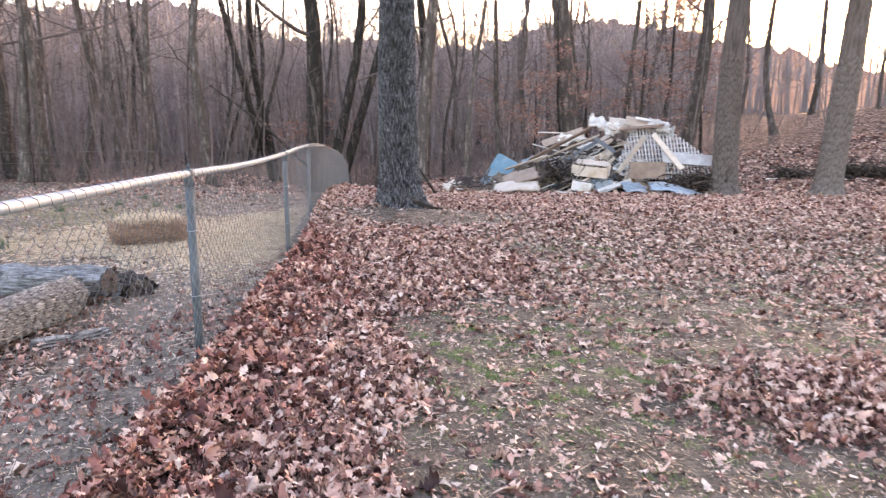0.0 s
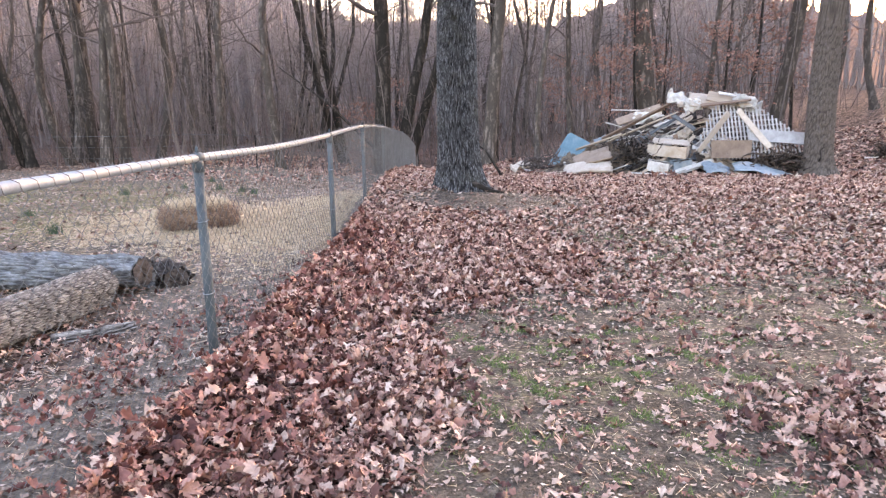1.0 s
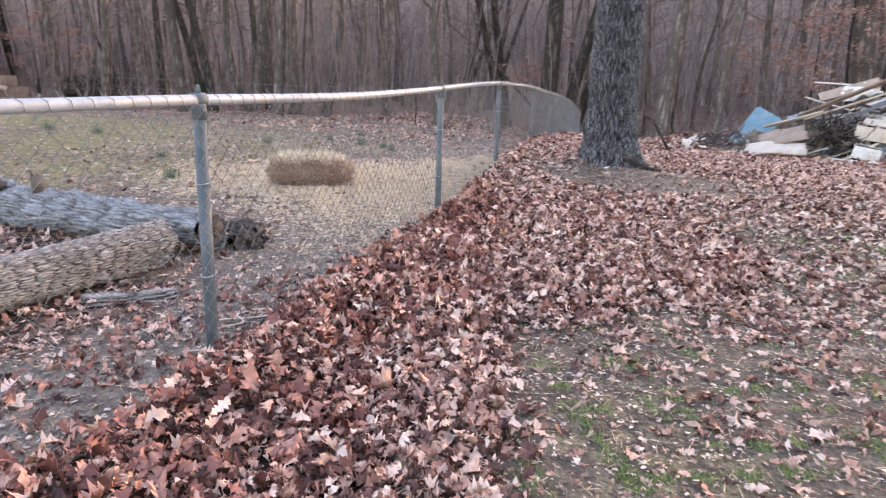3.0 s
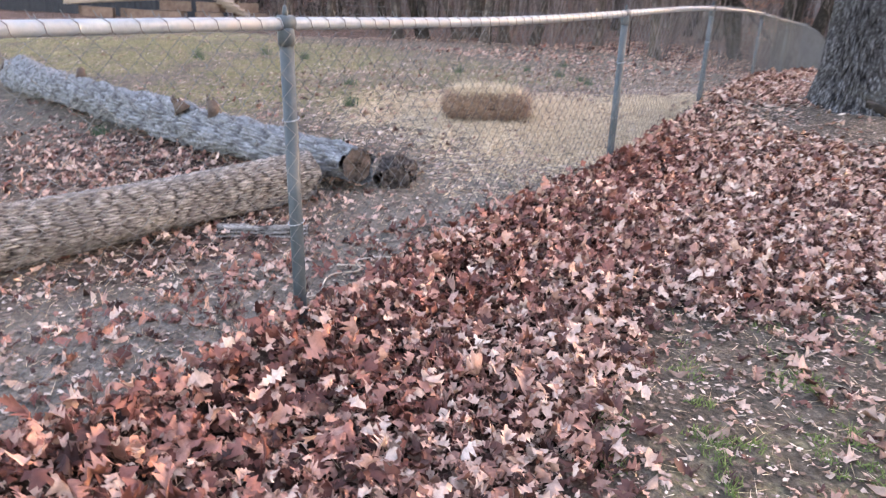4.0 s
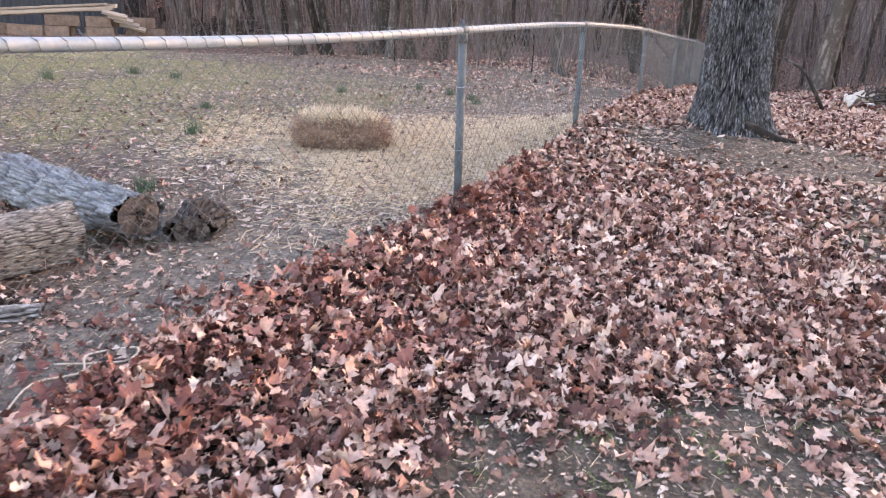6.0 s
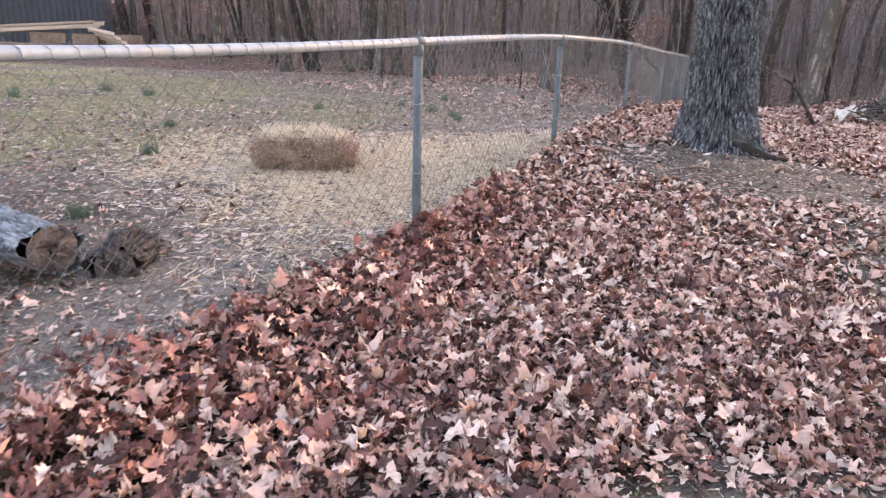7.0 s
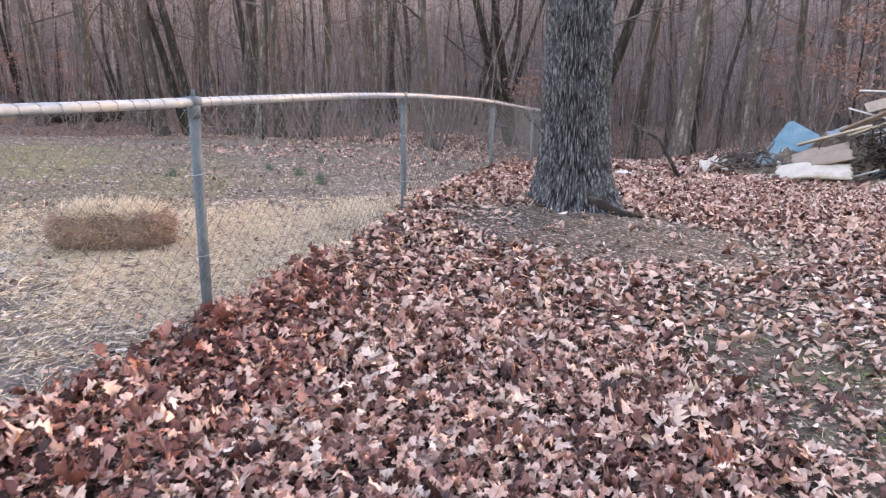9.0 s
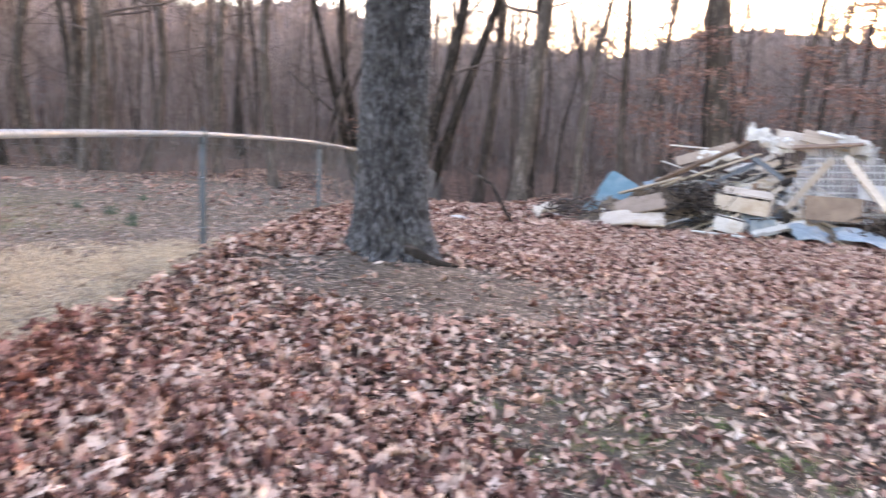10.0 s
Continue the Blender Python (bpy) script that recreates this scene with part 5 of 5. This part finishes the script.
def tangle(name, x, y, z, wide, tall, n, seed, label, mat=M_DARKBARK):
    rng, b = random.Random(seed), Build()
    for i in range(n):
        p = Vector((rng.gauss(0, wide * 0.3), rng.gauss(0, wide * 0.25), rng.uniform(0, tall * 0.7)))
        d = Vector((rng.uniform(-1, 1), rng.uniform(-1, 1), rng.uniform(-0.5, 0.8)))
        pts, ln = [], rng.uniform(0.3, 0.9) * wide * 0.6
        for k in range(7):
            pts.append(Vector((p.x, p.y, max(p.z, 0.0))))
            d = (d + Vector((rng.gauss(0, 0.45), rng.gauss(0, 0.45), rng.gauss(0, 0.35)))).normalized()
            p = p + d * ln / 6
        r = rng.uniform(0.006, 0.03)
        b.tube(pts, [r * (1 - 0.1 * k) for k in range(7)], 5)
    ob = part(name, b, mat)
    ob.matrix_basis = pose(x, y, z)
    return tagged(ob, label, "brush", kind="stuff")


tangle("root_tangle", 1.25, HY - 0.85, -0.12, 0.85, 1.15, 110, 51, "dark tangle of roots and wire in the heap")
tangle("root_tangle", 1.45, HY - 0.8, 0.1, 0.8, 1.0, 60, 55, "pale stripped roots and wire in the heap", M_TWIG)
tangle("root_tangle", 5.28, HY - 0.7, -0.15, 1.1, 0.65, 150, 52, "dark rootball at the edge of the heap", M_DARKBARK)
tangle("root_tangle", 4.85, HY - 0.62, -0.1, 1.3, 0.6, 170, 56, "reddish-brown roots and brush under the lattice", M_REDBROWN)
tangle("brushwood", 0.75, HY - 0.4, 0.15, 1.0, 0.45, 60, 54, "brown brushwood on the bank of the heap", M_REDBROWN)
for i in range(46):
    x, y = hrng.uniform(1.2, 3.4), HY + hrng.uniform(-0.75, 0.0)
    z = hz(x, y) + float(heap_height(x, y)) + hrng.uniform(0.05, 0.3)
    dx = Vector((hrng.gauss(0, 1), hrng.gauss(0, 0.4), hrng.gauss(0.1, 0.8))).normalized() * hrng.uniform(0.12, 0.42)
    mt, lb = hrng.choice(((M_DARK, "dark scrap filling shaded gaps in the heap"), (M_SLATE, "dark slate scrap jammed in the heap"), (M_WHITE, "small white splinter in the heap"), (M_REDWOOD, "reddish splinter of timber in the heap"), (M_GREYP, "grey splinter of timber in the heap")))
    plank("splinter", Vector((x, y, z)) - dx, Vector((x, y, z)) + dx, hrng.uniform(0.03, 0.16), hrng.uniform(0.01, 0.03), mt, lb, hrng.uniform(0, 90), "scrap")
tangle("brushwood", -1.15, HY - 0.3, -0.12, 1.3, 0.4, 130, 53, "grey brushwood sloping off the heap", M_TWIG)

rags = ((M_WHITE, "crumpled scrap of white sheeting in the heap"), (M_SLATE, "buckled dark slate scrap in the heap"), (M_DARK, "dark torn scrap in the heap"), (M_CREAM, "torn cream board scrap in the heap"), (M_PALEBLUE, "crumpled pale blue scrap in the heap"), (M_TAN, "torn tan hardboard scrap in the heap"))
for i in range(34):
    x, y = hrng.gauss(2.4, 0.75), HY + hrng.uniform(-0.8, 0.2)
    z = hz(x, y) + float(heap_height(x, y)) + hrng.uniform(0.1, 0.3)
    mt, lb = hrng.choices(rags, (4, 3, 5, 3, 1, 2))[0]
    sheet("torn_sheet", (hrng.uniform(0.2, 0.5), hrng.uniform(0.12, 0.3)), pose(x, y, z, hrng.uniform(30, 85), hrng.gauss(-15, 35), hrng.uniform(-40, 40)), mt, lb, 0.04, 200 + i, 0.012, "scrap", hrng.uniform(0.02, 0.06))

# felled timber and brush beyond the heap
for x, y, w, h, s in ((8.95, 24.9, 0.7, 0.7, 61), (9.5, 24.8, 0.8, 0.45, 65), (10.75, 24.6, 0.9, 0.85, 62), (11.5, 24.4, 1.0, 0.8, 63), (12.2, 24.0, 1.0, 0.9, 64), (10.2, 24.5, 0.8, 0.4, 67)):
    tangle("brushwood", x, y, hz(x, y) - 0.05, w, h, 110, s, "dark heap of roots and brushwood on the leaves", M_REDBROWN if s % 2 else M_DARKBARK)
for p, q, r in (((8.9, 25.0), (9.7, 24.8), 0.17), ((10.6, 24.8), (12.3, 24.2), 0.2), ((10.0, 24.2), (10.9, 24.1), 0.07)):
    a, b = Vector((*p, hz(*p) + r * 0.9)), Vector((*q, hz(*q) + r * 0.9))
    lb = Build().tube([a, a.lerp(b, 0.3) + Vector((0, 0, 0.05)), a.lerp(b, 0.7) + Vector((0, 0.05, 0.02)), b], [r * 0.8, r, r * 0.85, r * 0.75], 12)
    tagged(part("log", lb, M_DARKBARK), "dark felled log lying on brown leaves", "log", "felled timber beyond the heap")
plank("board", (8.35, 24.6, hz(8.35, 24.6) + 0.04), (8.75, 24.55, hz(8.75, 24.55) + 0.06), 0.12, 0.03, M_WHITE, "small white board lying on brown leaves", 0, "board", "white litter on the ground")


# ---- shed and lumber ----
def shed():
    m = pose(-48.2, 19.7, hz(-43, 22) - 0.2, 0, 0, 61.7)
    e = thing("shed", m, "dark blue-grey sheet-metal shed beside stacked lumber", "shed")
    W, D, Hh = 15.6, 8.0, 5.2
    for name, w, mm in (("wall", W, pose(0, -D / 2, 0)), ("wall", W, pose(0, D / 2, 0)), ("wall", D, pose(-W / 2, 0, 0, 0, 0, 90)), ("wall", D, pose(W / 2, 0, 0, 0, 0, 90))):
        b, n = Build(), int(w / 0.3) * 4
        for side in (-0.06, 0.06):
            for k in range(n + 1):
                rib = -0.03 if k % 4 in (1, 2) else 0.0
                for up in (0, Hh):
                    b.v.append(mm @ Vector((-w / 2 + w * k / n, side + rib, up)))
        for k in range(n):
            a, c = 2 * k, 2 * (n + 1) + 2 * k
            b.f += [(a, a + 2, a + 3, a + 1), (c, c + 1, c + 3, c + 2), (a + 1, a + 3, c + 3, c + 1), (a, c, c + 2, a + 2)]
        a, c = 2 * n, 4 * n + 2
        b.f += [(0, 1, 2 * n + 3, 2 * n + 2), (a, c, c + 1, a + 1)]
        part(name, b, M_SHED, e, smooth=False)
    r = Build()
    r.box((W + 0.5, 4.7, 0.06), pose(0, -2.1, Hh + 0.72, 20))
    r.box((W + 0.5, 4.7, 0.06), pose(0, 2.1, Hh + 0.72, -20))
    part("roof", r, M_ROOF, e, smooth=False)


shed()
LUM = "stacked lumber by the shed"
lrng = random.Random(71)


def yard_spot(along, deep, up):
    """A place in the lumber stack: along its front, deep behind it, up from the ground."""
    x, y = -36.3 + 0.52 * along - 1.08 * deep, 20.3 + 1.08 * along + 0.52 * deep
    return Vector((x, y, hz(x, y) + up * 1.33))


for i, along in enumerate((-4.4, -2.9, -1.3, 0.3, 1.6)):
    for j in range((2, 2, 4, 4, 4)[i]):
        a, ln = along + lrng.uniform(-0.25, 0.25), lrng.uniform(0.9, 1.4)
        up = 0.2 + 0.40 * (j // 2)
        plank("timber", yard_spot(a, 0.3 * (j % 2), up), yard_spot(a + ln, 0.3 * (j % 2), up), 0.36, 0.50, M_REDWOOD, "reddish squared timber in a low stack", 0, "timber", LUM)
for j in range(6):
    a = -5.0 + lrng.uniform(-0.3, 0.3)
    deep, up = 0.28 * (j % 2) + lrng.uniform(-0.05, 0.05), 0.46 + 0.08 * (j // 2)
    plank("plank", yard_spot(a, deep, up), yard_spot(a + 6.5 + lrng.uniform(-0.4, 0.4), deep, up + 0.62), 0.34, 0.10, M_LUMBER, "pale sawn plank on top of the lumber stack", 0, "plank", LUM)
for j in range(4):
    a = 0.8 + 0.22 * j
    plank("plank", yard_spot(a, -0.3 + 0.03 * j, 0.98 - 0.14 * j), yard_spot(a + 0.95, -0.35, 0.80 - 0.16 * j), 0.38, 0.11, M_LUMBER, "pale plank slipped off the lumber stack", 20, "plank", LUM)
p, q = yard_spot(4.2, 0, 0.18), yard_spot(7.2, 0.5, 0.16)
tagged(part("log", Build().tube([p, p.lerp(q, 0.5), q], [0.2, 0.19, 0.16], 12), M_DARKBARK), "dark log lying beyond the lumber stack", "log", LUM)
p = yard_spot(6.0, 1.0, 0)
tangle("brushwood", p.x, p.y, p.z, 3.4, 1.4, 160, 66, "dark brushwood heap beside the lumber", M_DARKBARK)


# ---- litter of leaves, grass and straw ----
def scatter_leaves(name, n, x0, x1, y0, y1, seed, small, large, fine, lift, tilt, dens=None, mat=M_LEAF):
    rng = np.random.default_rng(seed)
    x, y = rng.uniform(x0, x1, n), rng.uniform(y0, y1, n)
    p = (dens or litter)(x, y)
    keep = rng.random(n) < p
    x, y, p = x[keep], y[keep], p[keep]
    z = height(x, y) + 0.008 + lift * p * rng.random(len(x)) ** 1.3
    ob = new(name, leaf_mesh(np.stack([x, y, z], 1), rng, small, large, tilt, mat, fine))
    tagged(ob, "dry brown and tan oak leaves strewn over the soil", "fallen leaves", kind="stuff")


def banked(x, y):
    """The share of darker red-brown leaves, banked up against the fence."""
    df = x - fence_x(y)
    return ease((1.15 - df + 0.35 * ripple(x, y, 2.9, 6.0)) / 0.8) * 0.85


scatter_leaves("fallen_leaves", 58000, -2.4, 3.4, 1.6, 8.2, 101, 0.042, 0.108, True, 0.10, 0.36, lambda x, y: litter(x, y) * (1 - banked(x, y)))
scatter_leaves("fallen_leaves", 31000, -2.4, 0.6, 1.6, 8.2, 113, 0.042, 0.11, True, 0.12, 0.46, lambda x, y: litter(x, y) * banked(x, y), M_DEEPLEAF)
scatter_leaves("fallen_leaves", 11000, -2.4, 4.5, 0.4, 1.6, 111, 0.055, 0.115, False, 0.07, 0.45)
scatter_leaves("fallen_leaves", 9700, 3.4, 4.5, 1.6, 8.2, 112, 0.055, 0.115, False, 0.055, 0.32)
scatter_leaves("fallen_leaves", 13000, -9.0, -1.9, 0.5, 8.2, 102, 0.045, 0.105, True, 0.03, 0.24)
scatter_leaves("fallen_leaves", 105000, -9.0, 11.0, 8.2, 17.0, 103, 0.045, 0.105, False, 0.06, 0.42, lambda x, y: litter(x, y) * (x > fence_x(y)))
scatter_leaves("fallen_leaves", 36000, -9.0, -2.3, 8.2, 17.0, 114, 0.04, 0.095, False, 0.04, 0.35, lambda x, y: litter(x, y) * (x <= fence_x(y)), M_PALELEAF)
scatter_leaves("fallen_leaves", 9000, 4.5, 11.0, 1.0, 8.2, 105, 0.09, 0.16, False, 0.04, 0.34)
scatter_leaves("fallen_leaves", 26000, -22.0, -9.0, 7.0, 24.0, 106, 0.045, 0.085, None, 0.03, 0.3, litter, M_PALELEAF)
scatter_leaves("fallen_leaves", 30000, -16.0, 18.0, 17.0, 31.0, 104, 0.11, 0.2, None, 0.06, 0.4)
scatter_leaves("fallen_leaves", 30000, -6.0, 8.0, -6.0, 0.4, 107, 0.06, 0.11, None, 0.05, 0.3)
scatter_leaves("fallen_leaves", 3500, 4.5, 11.0, -6.0, 1.0, 108, 0.07, 0.13, False, 0.03, 0.3)


def trodden(x, y):
    """Small worn leaves, thickest on the open ground outside the fence."""
    df = x - fence_x(y)
    n = ripple(x, y, 1.1, 7.0) * 0.5 + ripple(x, y, 4.3, 3.0) * 0.4
    bare = np.exp(-(((x - 1.6) / 1.3) ** 2 + ((y - 4.6) / 1.5) ** 2)) * 0.75
    return np.where(df > 0.35, np.clip(0.5 + 0.55 * n - bare + 0.3 * ease((y - 6) / 3), 0.05, 1), np.where(y < 7.2, 0.24, 0.06)) * (1 - 0.9 * np.exp(-np.hypot((x + 1.0) / 1.3, (y - 10.3) / 0.75) ** 4))


scatter_leaves("fallen_leaves", 26000, -4.4, 6.0, 0.4, 8.5, 109, 0.03, 0.085, False, 0.012, 0.2, trodden, M_PALELEAF)
scatter_leaves("fallen_leaves", 60000, -3.5, 10.0, 8.5, 19.0, 110, 0.045, 0.09, None, 0.02, 0.25, trodden, M_PALELEAF)


def crumbs(n, x0, x1, y0, y1, seed, small, large):
    """Broken bits of leaf trodden into the soil."""
    rng = np.random.default_rng(seed)
    x, y = rng.uniform(x0, x1, n), rng.uniform(y0, y1, n)
    p = np.stack([x, y, height(x, y) + 0.006], 1)
    v = rng.normal(0, 1, (n, 4, 3)) * (1, 1, 0.35) * 0.35 + np.array([(-1, -0.6, 0), (1, -0.6, 0), (1, 0.6, 0), (-1, 0.6, 0)])
    a = rng.uniform(0, 6.28, n)
    c, s = np.cos(a)[:, None], np.sin(a)[:, None]
    v = np.stack([v[:, :, 0] * c - v[:, :, 1] * s, v[:, :, 0] * s + v[:, :, 1] * c, v[:, :, 2]], 2) * rng.uniform(small, large, (n, 1, 1)) + p[:, None]
    t = np.array([(0, 1, 2), (0, 2, 3)])
    me = triangle_mesh("leaf_crumbs", v.reshape(-1, 3), (t[None] + (np.arange(n) * 4)[:, None, None]).reshape(-1, 3), M_CRUMB)
    tagged(new("leaf_crumbs", me), "broken tan leaf crumbs trodden into the soil", "leaf crumbs", kind="stuff")


crumbs(22000, -1.2, 3.6, 2.2, 8.0, 406, 0.003, 0.009)
crumbs(42000, -2.0, 5.5, 0.5, 10.5, 401, 0.003, 0.012)
crumbs(15000, -14.0, -2.4, 6.2, 15.0, 407, 0.010, 0.032)
crumbs(62000, -9.0, -1.7, 1.0, 14.0, 402, 0.004, 0.014)
crumbs(35000, -22.0, -3.0, 6.0, 24.0, 404, 0.008, 0.024)
crumbs(16000, -2.9, 1.2, 9.2, 11.2, 405, 0.004, 0.013)
crumbs(15000, 3.0, 12.0, 1.0, 18.0, 403, 0.006, 0.02)


def grass(name, n, x0, x1, y0, y1, seed, dens, mat, short, long, lean, label, w=0.0024):
    rng = np.random.default_rng(seed)
    x, y = rng.uniform(x0, x1, n), rng.uniform(y0, y1, n)
    keep = rng.random(n) < dens(x, y)
    x, y = x[keep], y[keep]
    p = np.stack([x, y, height(x, y) + 0.004], 1)
    way = rng.normal(0, lean, (len(x), 3))
    way[:, 2] = np.abs(way[:, 2] * 0.2) + (1.0 if lean < 1 else 0.12)
    ob = new(name, stalk_mesh(p, way, rng, short, long, w, mat))
    tagged(ob, label, "grass" if "grass" in name else "straw", kind="stuff")


grass("grass", 120000, -0.4, 5.5, 1.5, 8.8, 201, lambda x, y: clumps(x, y) * np.clip(greenness(x, y) * 4 + 0.12, 0, 1) * np.where(litter(x, y) > 0.6, 0.25, 1), M_GREEN, 0.02, 0.06, 0.7, "thin green winter grass on bare soil", 0.003)
grass("grass", 60000, -0.9, 2.2, 3.2, 6.4, 205, lambda x, y: clumps(x, y) * np.clip(1.3 * np.exp(-(((x - 0.45) / 0.75) ** 2 + ((y - 4.7) / 0.85) ** 2)), 0, 1) * np.where(litter(x, y) > 0.75, 0.2, 1), M_GREEN, 0.012, 0.045, 0.8, "short green grass in thin clumps", 0.003)
grass("grass", 150000, -17.0, -4.0, 5.5, 17.0, 202, lambda x, y: greenness(x, y) * (0.35 + 0.9 * clumps(x * 0.4, y * 0.4)), M_GRASS, 0.03, 0.08, 0.6, "thin yellow-green winter grass", 0.004)
grass("straw", 165000, -7.5, -1.9, 6.0, 13.0, 203, lambda x, y: strawness(x, y) * (0.45 + 0.75 * clumps(x * 0.8, y * 0.8)), M_STRAW, 0.06, 0.2, 1.5, "pale straw strewn round the bale", 0.0036)
grass("dry_grass", 24000, -5.0, 5.0, 1.5, 9.0, 204, lambda x, y: 0.6 + 0 * x, M_STRAW, 0.03, 0.1, 1.6, "dead grass stalks and bits on the soil", 0.0016)


def tuft(x, y, s, seed):
    rng = np.random.default_rng(seed)
    n = 70
    p = np.stack([rng.normal(0, 0.035 * s, n), rng.normal(0, 0.035 * s, n), np.zeros(n)], 1)
    way = np.concatenate([rng.normal(0, 0.25, (n, 2)), np.ones((n, 1))], 1)
    ob = new("grass_tuft", stalk_mesh(p, way, rng, 0.12 * s, 0.24 * s, 0.005, M_TUFT))
    ob.matrix_basis = pose(x, y, hz(x, y))
    tagged(ob, "upright dark green tuft of blades in the yard", "grass tuft", "green tufts in the yard")


for i, (x, y, s) in enumerate(((-5.75, 7.6, 1.1), (-4.1, 6.2, 0.9), (-11.6, 8.6, 1.7), (-12.5, 10.5, 1.5), (-11.2, 10.6, 1.3), (-8.0, 11.7, 1.1), (-8.4, 14.1, 1.1), (-7.3, 13.7, 1.3), (-6.6, 13.4, 1.0), (-9.2, 16.5, 1.3), (-5.9, 12.6, 1.0), (-6.2, 5.0, 0.9), (-7.1, 8.6, 0.9))):
    tuft(x, y, s, 300 + i)

# scraps of paper and a loose length of white string
for i, (x, y, s) in enumerate(((-2.77, 17.1, 0.34), (-3.72, 14.3, 0.17), (-3.3, 14.9, 0.2), (-1.66, 21.5, 0.45), (-0.4, 24.5, 0.35))):
    ob = sheet("paper_scrap", (s, s * 0.6), pose(x, y, hz(x, y) + 0.05, 6, 4, 30 * i), M_WHITE, "white scrap of litter lying on the leaves", 0.03, 80 + i, 0.004, "litter", 0.012)
    ob["group"] = "white litter on the ground"
pts = [(-1.95, 4.33, 0), (-1.88, 4.45, 0), (-2.02, 4.62, 0), (-1.98, 4.78, 0), (-2.1, 4.86, 0), (-2.02, 5.02, 0), (-1.95, 4.93, 0), (-2.12, 4.74, 0)]
s = Build().tube(smooth_line([(x, y, hz(x, y) + 0.02) for x, y, _ in pts[:8]], 6), 0.0045, 6)
tagged(part("string", s, M_CREAM), "loose white cord lying on the soil", "cord")
